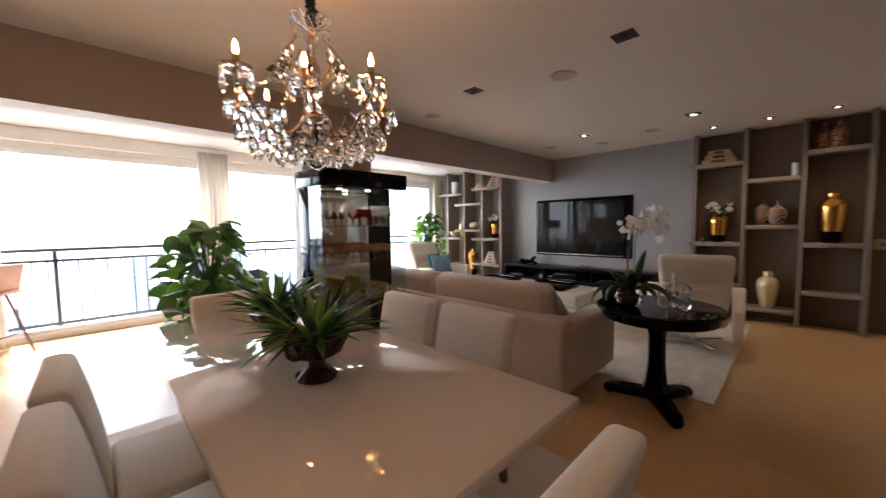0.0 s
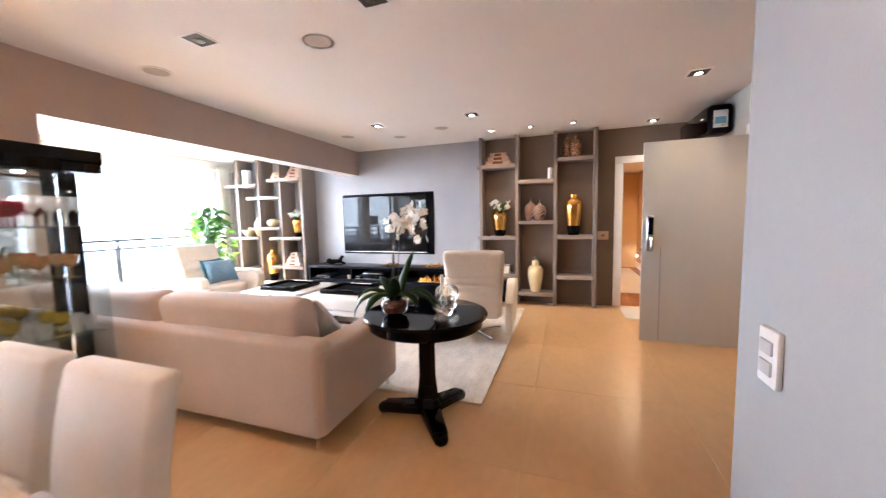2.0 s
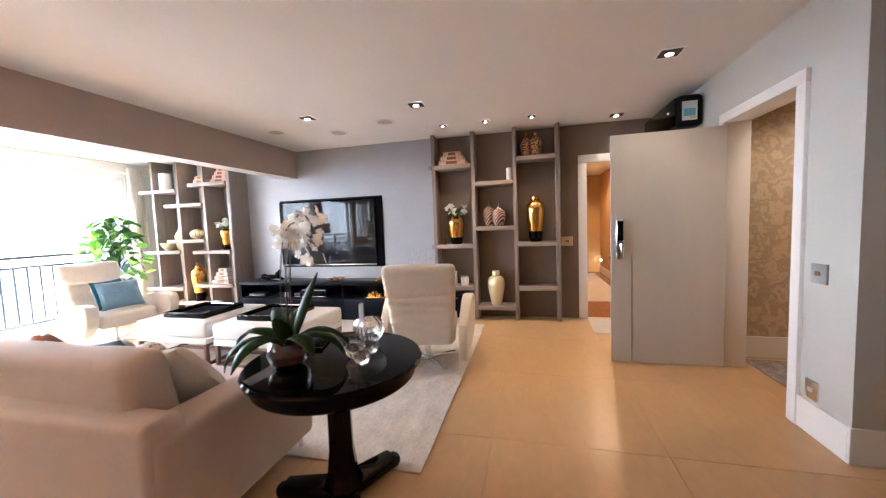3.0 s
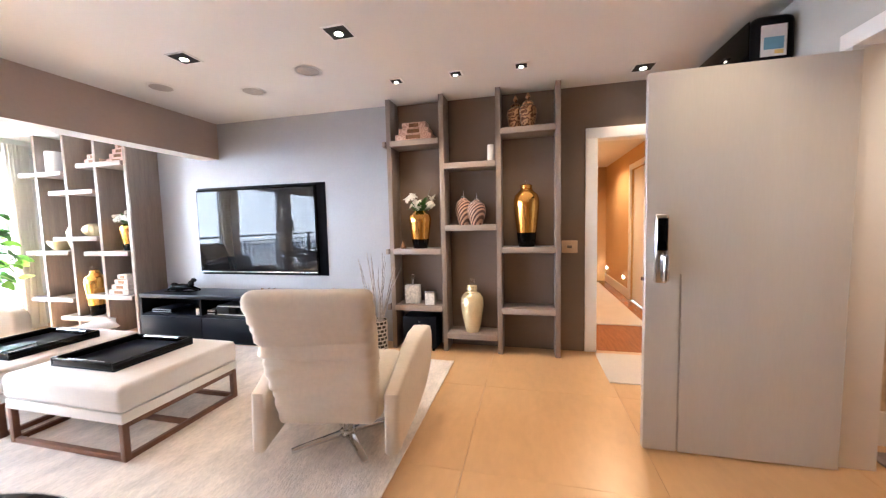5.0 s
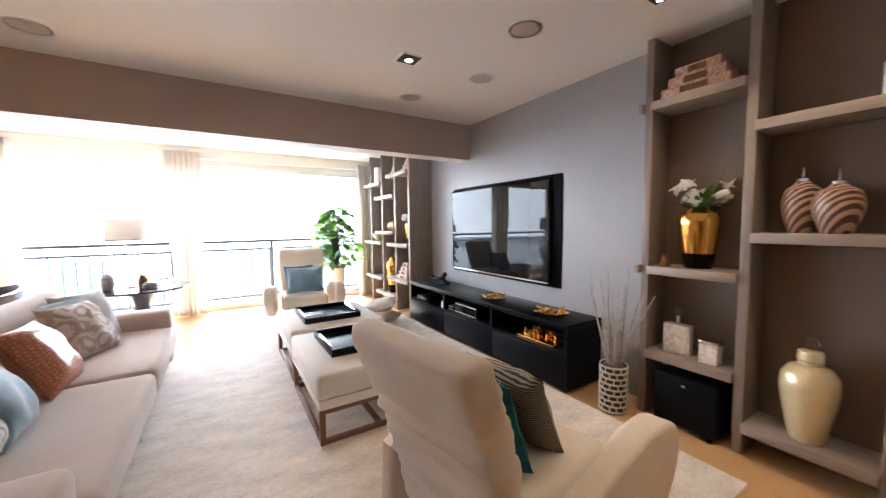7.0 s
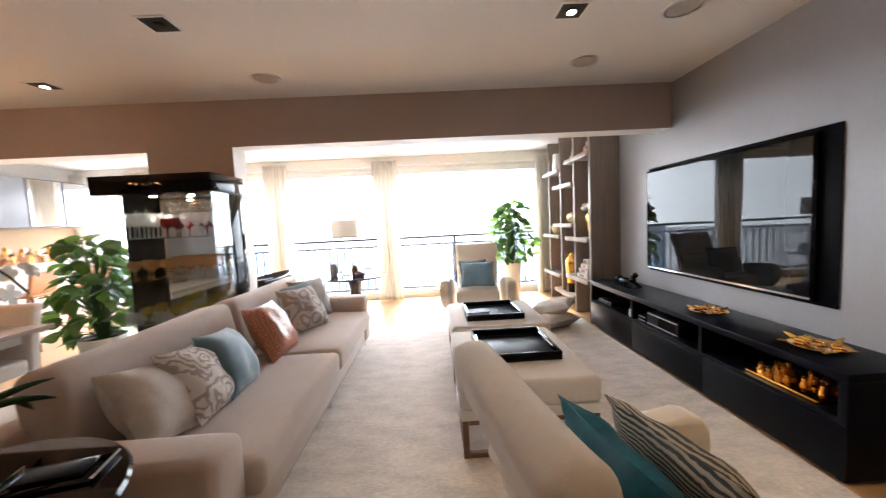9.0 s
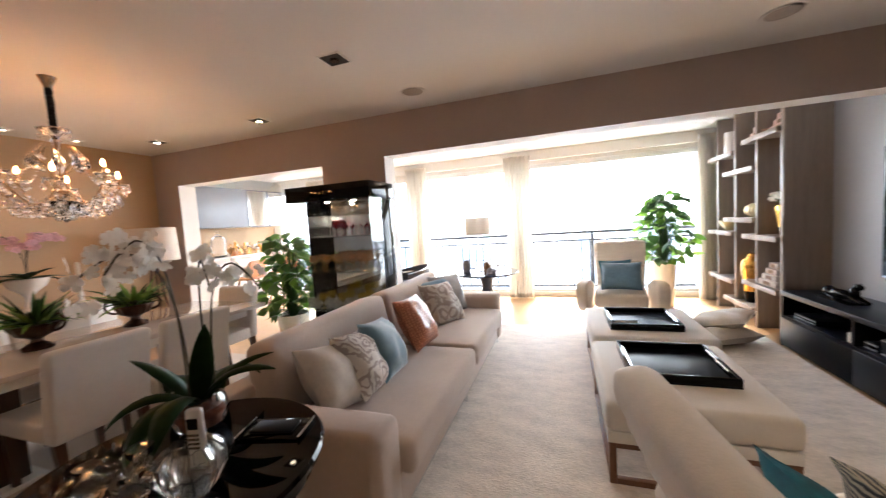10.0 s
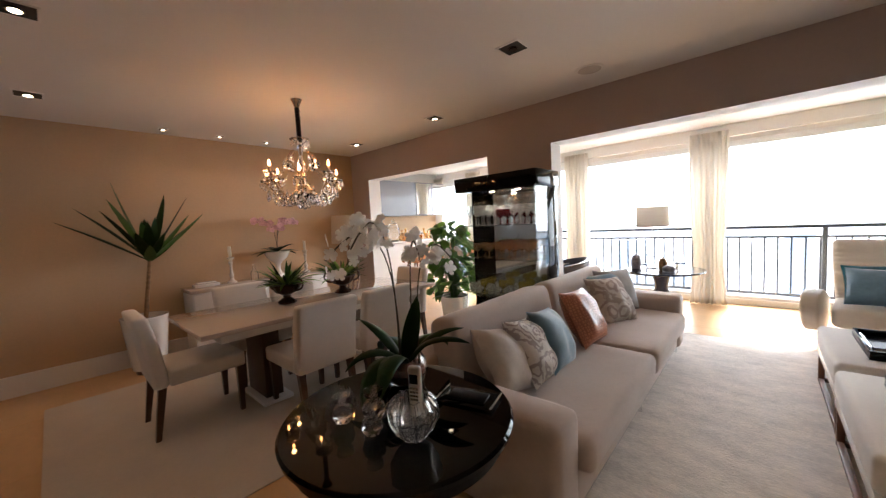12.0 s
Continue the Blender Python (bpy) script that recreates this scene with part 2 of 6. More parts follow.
def struct(name, bm, material, label, category="wall", smooth=False):
    return tagged(link(name, bm, material, smooth), label, category, kind="structure")


H = 2.60

# ---- structure ----
floor = struct("floor", B(-3.1, 6.6, -3.6, 6.8, -0.14, -0.006), M_joint, "cream polished marble floor of large slabs", "floor")
bm = bmesh.new()
box(bm, -3.1, 6.75, -3.75, 3.70, H, H + 0.12)
box(bm, -3.1, 6.75, 3.70, 6.95, H - 0.012, H + 0.12)
struct("ceiling", bm, M_ceil, "smooth white painted plaster ceiling", "ceiling")
# dining wall and the wall with the two openings
struct("wall_west", B(-1.40, -1.25, -3.6, 3.57, 0, H), M_dining, "warm beige painted dining room wall")
bm = bmesh.new()
box(bm, -3.0, -0.80, 3.575, 3.80, 0, H)
box(bm, 1.517, 2.304, 3.575, 3.80, 0, H)
box(bm, -0.80, 1.517, 3.575, 3.80, 2.155, H)
box(bm, 2.304, 6.50, 3.575, 3.80, 2.172, H)
struct("wall_north", bm, M_white, "white plaster wall with two wide openings to the balcony")
for x0, x1, z0 in ((-1.25, -0.80, 0), (1.517, 2.304, 0), (-0.80, 1.517, 2.155), (2.304, 6.50, 2.172)):
    struct("wall_covering", B(x0, x1, 3.570, 3.575, z0, H), M_taupe, "taupe paint coat on the beam and pillar", "wall")
# east wall with the passage door
bm = bmesh.new()
box(bm, 6.55, 6.70, -0.78, 6.95, 0, H)
box(bm, 6.55, 6.70, -1.85, -1.62, 0, H)
box(bm, 6.55, 6.70, -1.62, -0.78, 2.12, H)
struct("wall_east", bm, M_brown, "brown taupe painted wall behind shelves with a doorway")
struct("wall_panel", B(6.505, 6.55, 1.27, 6.6, 0, H), M_tvwall, "grey satin panel wall behind the television", "wall")
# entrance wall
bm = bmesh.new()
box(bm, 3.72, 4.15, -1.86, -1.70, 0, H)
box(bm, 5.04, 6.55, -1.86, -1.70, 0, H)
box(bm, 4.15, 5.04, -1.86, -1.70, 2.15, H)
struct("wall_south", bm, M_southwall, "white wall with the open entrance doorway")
struct("wall_return", B(3.72, 3.87, -3.6, -1.86, 0, H), M_dining, "beige wall along the side passage")
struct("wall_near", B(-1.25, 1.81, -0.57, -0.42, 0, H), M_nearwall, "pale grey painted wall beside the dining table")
struct("wall_back", B(-1.40, 5.75, -3.75, -3.60, 0, H), M_dining, "beige wall closing the side passage")
# balcony end walls
struct("wall_balcony_west", B(-2.25, -2.10, 3.80, 6.95, 0, H), M_white, "white wall at the end of the balcony")
bm = bmesh.new()
box(bm, -3.0, 6.55, 6.70, 6.82, 2.36, H)
box(bm, 6.12, 6.55, 6.70, 6.82, 0, 2.36)
box(bm, -3.0, 6.12, 6.70, 6.82, -0.1, 0.06)
struct("wall_window", bm, M_white, "white wall around the balcony windows")


# ---- fixed parts of the rooms ----
def trim_run(name, runs, material=M_trim, label="tall white lacquered skirting board"):
    for r in runs:
        struct(name, B(*r, bev=0.004), material, label, "skirting")


trim_run("baseboard", [(-1.25, -1.232, -0.42, 3.57, 0, 0.2), (-1.23, 1.81, -0.42, -0.402, 0, 0.2), (1.81, 1.828, -0.57, -0.42, 0, 0.2), (3.72, 4.095, -1.70, -1.682, 0, 0.2),
                       (3.702, 3.72, -3.6, -1.682, 0, 0.2), (5.10, 6.55, -1.70, -1.682, 0, 0.2), (-1.25, -0.80, 3.552, 3.57, 0, 0.2)])
trim_run("cornice", [(2.304, 6.50, 3.804, 3.83, 2.50, 2.58), (-2.9, 6.5, 6.60, 6.70, 2.42, 2.585)], M_white, "white plaster curtain pelmet under the balcony ceiling")

# entrance: casing, open door, lobby behind it
cas = thing("door_frame", (0, 0, 0), "white lacquered casing round the entrance doorway", "door frame")
cas["kind"] = "structure"
part("jamb", B(4.095, 4.175, -1.88, -1.675, 0, 2.13, bev=0.004), M_trim, cas)
part("jamb", B(5.025, 5.10, -1.88, -1.675, 0, 2.13, bev=0.004), M_trim, cas)
part("head", B(4.095, 5.10, -1.88, -1.675, 2.13, 2.21, bev=0.004), M_trim, cas)
door = thing("door_1", (4.98, -1.69, 0), "open greige lacquered entrance door with a vertical groove", "door")
door["kind"] = "structure"
part("leaf", B(0.0, 0.042, 0.0, 0.73, 0.012, 2.095), M_door, door)
part("stile", B(0.0, 0.042, 0.742, 0.91, 0.012, 2.095), M_door, door)
part("groove", B(0.006, 0.036, 0.728, 0.744, 0.02, 1.02), mat("grey_groove", (0.36, 0.335, 0.30), 0.5), door)
part("filler", B(0.0, 0.042, 0.730, 0.742, 1.02, 2.095), M_door, door)
bm = B(-0.035, 0.0, 0.805, 0.875, 0.97, 1.35, bev=0.016, seg=3)
lock = part("digital_lock", bm, M_chrome, door, "chrome housing of a digital lock")
part("keypad", B(-0.0385, -0.033, 0.815, 0.865, 1.15, 1.325, bev=0.002), M_black, lock)
part("lock_handle", B(-0.075, -0.035, 0.815, 0.845, 0.985, 1.13, bev=0.011, seg=3), M_chrome, lock)
part("latch", B(0.01, 0.03, 0.910, 0.925, 0.98, 1.0), M_chrome, door)
part("inner_lock", B(0.042, 0.07, 0.81, 0.87, 0.99, 1.32, bev=0.01), M_black, door)

M_paper = patterned("damask_paper", "rings", (0.60, 0.48, 0.33), (0.45, 0.35, 0.235), 5.5, 0.6, distortion=0.8, sharp=0.45, bump=0.05, warp=0.3, rings=14)
struct("wall_lobby", B(5.30, 5.45, -3.6, -1.86, 0, H), M_paper, "lobby wall with beige damask wallpaper")
trim_run("baseboard", [(5.282, 5.30, -3.6, -1.88, 0, 0.2)])
M_shag = mat("mottled_rug", (0.33, 0.27, 0.24), 0.95, var=0.5, scale=9, fine=30, bump=0.6, bscale=90)
solid("lobby_rug", B(4.15, 5.2, -2.9, -1.95, 0.0, 0.012, bev=0.004), M_shag, "mottled grey brown rug on the lobby floor", "rug")

# air conditioner over the entrance door
ac = thing("air_conditioner", (5.42, -1.695, 2.21), "black mirror-fronted split air conditioner fixed high on wall", "air conditioner")
bm = B(0.0, 1.02, 0.0, 0.23, 0.0, 0.31, bev=0.05, seg=4)
part("housing", bm, M_blackmat, ac)
part("front_panel", B(0.03, 0.99, 0.232, 0.238, 0.02, 0.29, bev=0.002), M_black, ac, "glossy black mirror front panel")
part("vent_flap", B(0.05, 0.97, 0.12, 0.22, -0.008, -0.002), M_blackmat, ac)
st = part("energy_sticker", B(-0.003, -0.001, 0.06, 0.19, 0.06, 0.24), mat("sticker_paper", (0.75, 0.77, 0.78), 0.6), ac, "pale energy sticker on the end")
part("colour_band", B(-0.005, -0.0032, 0.075, 0.175, 0.10, 0.17), mat("sticker_blue", (0.16, 0.38, 0.55), 0.6), st)
part("colour_band", B(-0.005, -0.0032, 0.075, 0.12, 0.072, 0.095), mat("sticker_yellow", (0.7, 0.55, 0.2), 0.6), st)

# passage behind the east doorway
cas2 = thing("door_frame", (0, 0, 0), "cream lacquered casing round the corridor doorway", "door frame")
cas2["kind"] = "structure"
part("jamb", B(6.535, 6.72, -0.80, -0.69, 0, 2.10, bev=0.004), M_trim, cas2)
part("jamb", B(6.535, 6.72, -1.70, -1.60, 0, 2.10, bev=0.004), M_trim, cas2)
part("head", B(6.535, 6.72, -1.70, -0.69, 2.10, 2.20, bev=0.004), M_trim, cas2)
M_corr = mat("ochre_paint", (0.58, 0.37, 0.165), 0.7, var=0.05, scale=3, bump=0.1, bscale=200)
M_parquet = mat("red_hardwood", (0.30, 0.105, 0.035), 0.2, var=0.25, scale=4, fine=30, stretch=(1, 9, 1))
struct("floor_corridor", B(6.602, 11.0, -1.75, -0.70, -0.14, 0.0), M_parquet, "reddish polished hardwood corridor floor", "floor")
struct("wall_corridor_north", B(6.70, 11.0, -0.70, -0.58, 0, H), M_corr, "ochre lit corridor wall")
bm = bmesh.new()
box(bm, 6.70, 8.08, -1.87, -1.75, 0, H)
box(bm, 9.08, 11.0, -1.87, -1.75, 0, H)
box(bm, 8.08, 9.08, -1.87, -1.75, 2.1, H)
struct("wall_corridor_south", bm, M_corr, "ochre corridor wall with a door and step lights")
struct("wall_corridor_end", B(11.0, 11.12, -1.87, -0.58, 0, H), M_corr, "ochre wall closing the corridor")
struct("ceiling_corridor", B(6.70, 11.12, -1.87, -0.58, 2.42, 2.5), M_ceil, "white corridor ceiling", "ceiling")
trim_run("baseboard", [(6.72, 8.0, -1.75, -1.735, 0, 0.16), (9.16, 11.0, -1.75, -1.735, 0, 0.16), (6.72, 11.0, -0.715, -0.70, 0, 0.16)])
cd = thing("door_2", (8.08, -1.80, 0), "closed cream corridor door in its casing", "door")
cd["kind"] = "structure"
part("leaf", B(0.0, 1.0, -0.02, 0.02, 0.01, 2.09), M_trim, cd)
for x0, x1 in ((-0.08, 0.0), (1.0, 1.08)):
    part("casing", B(x0, x1, 0.05, 0.075, 0, 2.18, bev=0.003), M_trim, cd)
part("casing", B(0.0, 1.0, 0.05, 0.075, 2.1, 2.18, bev=0.003), M_trim, cd)
for z in (0.25, 1.05, 1.85):
    part("hinge", B(0.015, 0.045, 0.02, 0.03, z, z + 0.1), M_chrome, cd)
solid("corridor_runner", B(7.55, 10.7, -1.56, -0.92, 0.0, 0.012, bev=0.004), M_rug2, "long beige runner rug on the corridor floor", "rug")
solid("door_mat", B(5.84, 6.50, -1.50, -0.78, 0.0, 0.012, bev=0.005), M_rug2, "plain beige mat in front of the corridor doorway", "mat")
M_step = glow("step_light_glow", (1.0, 0.9, 0.75), 12)
for x in (7.51, 9.48, 10.85):
    sl = thing("step_light", (x, -1.745, 0.31), "small square step light glowing in the corridor wall", "wall light", group="corridor step lights")
    part("plate", B(-0.035, 0.035, -0.004, 0.004, -0.025, 0.025, bev=0.002), M_trim, sl)
    part("lens", B(-0.024, 0.024, 0.004, 0.008, -0.012, 0.012), M_step, sl)


def lamp(name, kind, at, energy, color, target=None, size=1.6, blend=0.6, radius=0.03):
    d = bpy.data.lights.new(name, kind)
    d.energy, d.color, d.shadow_soft_size = energy, color, radius
    if kind == 'SPOT':
        d.spot_size, d.spot_blend = size, blend
    o = new(name, d)
    o.matrix_basis = look(at, target or (at[0], at[1] + 0.001, 0))
    return o


WARM = (1.0, 0.66, 0.36)
lamp("corridor_lamp", 'SPOT', (7.6, -1.2, 2.36), 26 * LAMPS, WARM, size=2.6)
lamp("corridor_lamp", 'SPOT', (9.6, -1.2, 2.36), 24 * LAMPS, WARM, size=2.6)
# fill light added without a fixture, to brighten the lobby wallpaper
lamp("lobby_fill", 'SPOT', (4.6, -2.6, 2.5), 16 * LAMPS, (1.0, 0.78, 0.55), size=2.4)

# ceiling fixtures
M_bulb = glow("lamp_face", (1.0, 0.82, 0.58), 3)
M_off = mat("lamp_reflector", (0.35, 0.34, 0.33), 0.2, metal=1)
M_inset = mat("black_inset", (0.01, 0.009, 0.008), 0.5)


def downlight(x, y, lit, s=0.075, watts=9.0, z=H):
    d = thing("downlight", (x, y, z), "square black recessed ceiling spotlight with a white rim" if s > 0.06 else "small recessed ceiling spotlight over the wall", "ceiling light", group="recessed spotlights")
    bm = bmesh.new()
    w = s + 0.012
    box(bm, -w, w, s, w, -0.006, 0)
    box(bm, -w, w, -w, -s, -0.006, 0)
    box(bm, -w, -s, -s, s, -0.006, 0)
    box(bm, s, w, -s, s, -0.006, 0)
    part("rim", bm, M_trim, d)
    part("inset", B(-s, s, -s, s, -0.004, -0.001), M_inset, d)
    part("reflector", lathed([(s * 0.46, -0.012), (s * 0.42, -0.004)], 20), M_off, d)
    part("lamp_face", lathed([(s * 0.34, -0.0145), (s * 0.34, -0.0125)], 20), M_bulb if lit else M_off, d)
    if lit and watts:
        lamp("spot", 'SPOT', (x, y, z - 0.025), watts * LAMPS, (1.0, 0.58, 0.29) if x < 2 else (1.0, 0.74, 0.48), size=1.75, blend=0.8, radius=0.02)
    return d


for x, y, lit in ((5.04, 1.06, 1), (4.6, -1.12, 1), (6.24, -1.1, 1), (5.04, 2.34, 1), (2.62, 2.33, 0), (1.15, 3.1, 1), (-0.43, 3.13, 1), (2.63, 1.02, 0), (-0.41, 0.05, 1), (1.12, 0.05, 1)):
    downlight(x, y, lit)
for y in (0.99, 0.45, -0.10):
    downlight(5.905, y, 1, 0.045, 12.0)
for y in (1.0, 1.55, 2.1, 2.65):
    downlight(-0.98, y, 1, 0.035, 2.5)
for x, y in ((4.9, 5.6), (2.2, 5.6), (-1.2, 5.0)):
    downlight(x, y, 0, 0.05, 0, H - 0.012)

M_grille = mat("speaker_grille", (0.50, 0.45, 0.41), 0.7, var=0.12, scale=60, fine=300)
for x, y, r in ((2.857, 3.136, 0.105), (5.737, 2.353, 0.105), (5.495, 1.603, 0.105), (5.42, 3.05, 0.105), (2.93, 1.61, 0.105)):
    s = thing("ceiling_speaker", (x, y, H), "round flush ceiling loudspeaker with a beige grille", "speaker", group="ceiling loudspeakers")
    part("rim", lathed([(r, -0.004), (r, 0), (r + 0.008, 0), (r + 0.008, -0.003), (r, -0.004)], 36), M_ceil, s)
    part("grille", lathed([(0.0, -0.006), (r * 0.8, -0.005), (r, -0.001)], 36), M_grille, s)
solid("smoke_detector", lathed([(0.0, -0.03), (0.03, -0.028), (0.04, -0.01), (0.045, 0)], 20), M_trim, "small white smoke detector under the ceiling", "detector", at=pose(3.9, -1.45, H))


def plate(at, rz, w, h, keys, label, material=M_trim, key_m=None):
    p = thing("wall_switch", at, label, "switch", rz)
    part("plate", B(-w / 2, w / 2, -0.012, 0.0, -h / 2, h / 2, bev=0.004), material, p)
    for i in range(keys):
        z = (i - (keys - 1) / 2) * 0.042
        part("rocker", B(-0.022, 0.022, -0.017, -0.011, z - 0.014, z + 0.014, bev=0.002), key_m or mat("grey_key", (0.35, 0.35, 0.36), 0.4), p)
    return p


plate((1.655, -0.42, 1.068), 180, 0.072, 0.115, 2, "white double wall switch with grey rockers", mat("pale_switch_plastic", (0.55, 0.56, 0.56), 0.45))
plate((3.965, -1.70, 0.99), 180, 0.12, 0.12, 1, "square grey wall switch beside the entrance", mat("grey_plate", (0.33, 0.33, 0.33), 0.35), M_chrome)
plate((3.99, -1.70, 0.28), 180, 0.10, 0.12, 1, "silver floor-level wall socket", M_chrome)
plate((6.55, -0.545, 1.06), -90, 0.15, 0.125, 1, "taupe wall switch beside the shelves", M_dining, M_brown)

# ---- balcony windows, rail, curtains ----
M_frameW = mat("white_aluminium", (0.80, 0.80, 0.79), 0.35, var=0.02)
wins = [(-2.09, -0.9), (-0.9, 1.42), (1.42, 3.34), (3.34, 6.12)]
for i, (a, b) in enumerate(wins):
    w = thing("window_%d" % (i + 1), (a, 6.74, 0.06), "white aluminium framed balcony sliding window of clear glass", "window")
    w["kind"] = "structure"
    L = b - a
    for nm, bx in (("frame", (0, L, -0.03, 0.05, 0, 0.07)), ("frame", (0, L, -0.03, 0.05, 2.22, 2.30)), ("frame", (0, 0.05, -0.03, 0.05, 0.07, 2.22)), ("frame", (L - 0.05, L, -0.03, 0.05, 0.07, 2.22))):
        part(nm, B(*bx, bev=0.004), M_frameW, w)
    part("track", B(0, L, -0.06, -0.03, 0, 0.025), M_frameW, w)
    g = part("pane", B(0.05, L - 0.05, 0.006, 0.012, 0.07, 2.22), M_glass, w, "clear window pane", False)
    g.visible_shadow = False

rail = thing("balcony_rail", (0, 7.0, 0), "dark metal balcony railing with thin upright bars", "railing")
part("handrail", B(-3.1, 6.5, -0.03, 0.03, 1.085, 1.13, bev=0.012), M_rail, rail)
part("middle_rail", B(-3.1, 6.5, -0.015, 0.015, 0.95, 0.98), M_rail, rail)
part("bottom_rail", B(-3.1, 6.5, -0.015, 0.015, 0.115, 0.155), M_rail, rail)
bar_me = None
for i in range(68):
    x = -3.05 + i * 0.14
    if bar_me is None:
        o = part("bar", tube(bmesh.new(), (0, 0, 0.155), (0, 0, 0.955), 0.0135, seg=6), M_rail, rail)
        bar_me = o.data
    else:
        o = new("bar", bar_me)
        o.parent = rail
    o.location = (x, 0, 0)
for x in (-2.0, -0.32, 1.2, 3.1, 4.55, 6.2):
    part("post", B(x - 0.025, x + 0.025, -0.025, 0.025, -0.05, 1.085), M_rail, rail)
struct("balcony_ledge", B(-3.15, 6.7, 6.82, 7.15, -0.2, 0.02), M_white, "pale concrete ledge under the balcony railing", "ledge")

M_sheer = bpy.data.materials.new("sheer_curtain")
M_sheer.use_nodes = True
nt = M_sheer.node_tree
bs = nt.nodes["Principled BSDF"]
bs.inputs["Base Color"].default_value = (0.83, 0.785, 0.715, 1)
bs.inputs["Roughness"].default_value = 0.9
tl = nt.nodes.new("ShaderNodeBsdfTranslucent")
tl.inputs[0].default_value = (0.88, 0.84, 0.78, 1)
mx = nt.nodes.new("ShaderNodeMixShader")
mx.inputs[0].default_value = 0.42
wv = nt.nodes.new("ShaderNodeTexNoise")
wv.inputs["Scale"].default_value = 400
bpn = nt.nodes.new("ShaderNodeBump")
bpn.inputs["Strength"].default_value = 0.15
nt.links.new(wv.outputs[0], bpn.inputs["Height"])
nt.links.new(bpn.outputs[0], bs.inputs["Normal"])
nt.links.new(bs.outputs[0], mx.inputs[1])
nt.links.new(tl.outputs[0], mx.inputs[2])
nt.links.new(mx.outputs[0], nt.nodes["Material Output"].inputs[0])


def curtain(x, w, tie, seed, z1=2.5):
    """A gathered sheer that is drawn in a little at hip height and spreads at the floor."""
    rnd = random.Random(seed)
    bm = bmesh.new()
    nu, nv = 90, 26
    ph = [rnd.uniform(0, 6.28) for _ in range(3)]
    grid = []
    for j in range(nv + 1):
        v = j / nv
        z = 0.01 + v * (z1 - 0.01)
        pinch = 1 - tie * math.exp(-((z - 0.75) / 0.55) ** 2)
        row = []
        for i in range(nu + 1):
            u = i / nu - 0.5
            fold = 0.045 * math.sin(u * 2 * math.pi * 7 + ph[0] + 0.5 * math.sin(3 * v + ph[1])) + 0.018 * math.sin(u * 2 * math.pi * 17 + ph[2] + 2 * v)
            row.append(bm.verts.new((x + u * w * pinch, 6.50 + fold * (0.6 + 0.5 * (1 - v)), z)))
        grid.append(row)
    for j in range(nv):
        for i in range(nu):
            bm.faces.new((grid[j][i], grid[j][i + 1], grid[j + 1][i + 1], grid[j + 1][i]))
    o = solid("curtain", bm, M_sheer, "cream sheer curtain gathered beside the balcony window", "curtain", group="balcony curtains")
    sm = o.modifiers.new("thickness", 'SOLIDIFY')
    sm.thickness = 0.003
    return o


for k, (x, w, tie) in enumerate(((1.42, 0.42, 0.05), (3.34, 0.46, 0.22), (6.15, 0.26, 0.05), (-0.9, 0.42, 0.1), (-1.95, 0.25, 0.1))):
    curtain(x, w, tie, k)

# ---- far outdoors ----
# distance haze is put into the pale colours of ground and towers
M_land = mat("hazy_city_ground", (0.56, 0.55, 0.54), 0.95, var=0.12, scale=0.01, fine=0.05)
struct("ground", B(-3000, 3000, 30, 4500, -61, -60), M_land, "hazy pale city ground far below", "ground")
# added glowing arc for the haze; it also sheds light into the rooms
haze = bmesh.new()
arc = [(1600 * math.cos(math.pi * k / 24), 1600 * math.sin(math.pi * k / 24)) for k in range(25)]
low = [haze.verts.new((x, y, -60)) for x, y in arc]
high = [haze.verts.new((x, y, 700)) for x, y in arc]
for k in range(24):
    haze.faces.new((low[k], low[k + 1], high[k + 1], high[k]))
struct("backdrop", haze, glow("glowing_haze", (1.0, 0.985, 0.965), 0.85), "glowing white haze backdrop over the far horizon", "sky")
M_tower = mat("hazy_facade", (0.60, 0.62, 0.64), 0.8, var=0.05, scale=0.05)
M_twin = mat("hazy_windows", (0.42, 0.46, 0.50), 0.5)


def tower(x, y, w, d, h):
    t = thing("apartment_tower", (x, y, -60), "pale hazy apartment tower far below the balcony", "building", group="far towers")
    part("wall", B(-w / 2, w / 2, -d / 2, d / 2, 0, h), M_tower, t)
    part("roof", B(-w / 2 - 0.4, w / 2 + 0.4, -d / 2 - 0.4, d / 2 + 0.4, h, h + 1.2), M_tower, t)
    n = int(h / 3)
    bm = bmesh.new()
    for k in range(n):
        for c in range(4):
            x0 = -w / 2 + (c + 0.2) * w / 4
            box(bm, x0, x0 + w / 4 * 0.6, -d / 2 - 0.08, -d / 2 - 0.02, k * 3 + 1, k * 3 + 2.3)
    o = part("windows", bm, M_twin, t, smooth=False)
    o["kind"] = "stuff"


rt = random.Random(5)
for k in range(13):
    tower(-190 + k * 34 + rt.uniform(-9, 9), rt.uniform(190, 360), rt.uniform(13, 20), rt.uniform(12, 18), rt.uniform(28, 56))


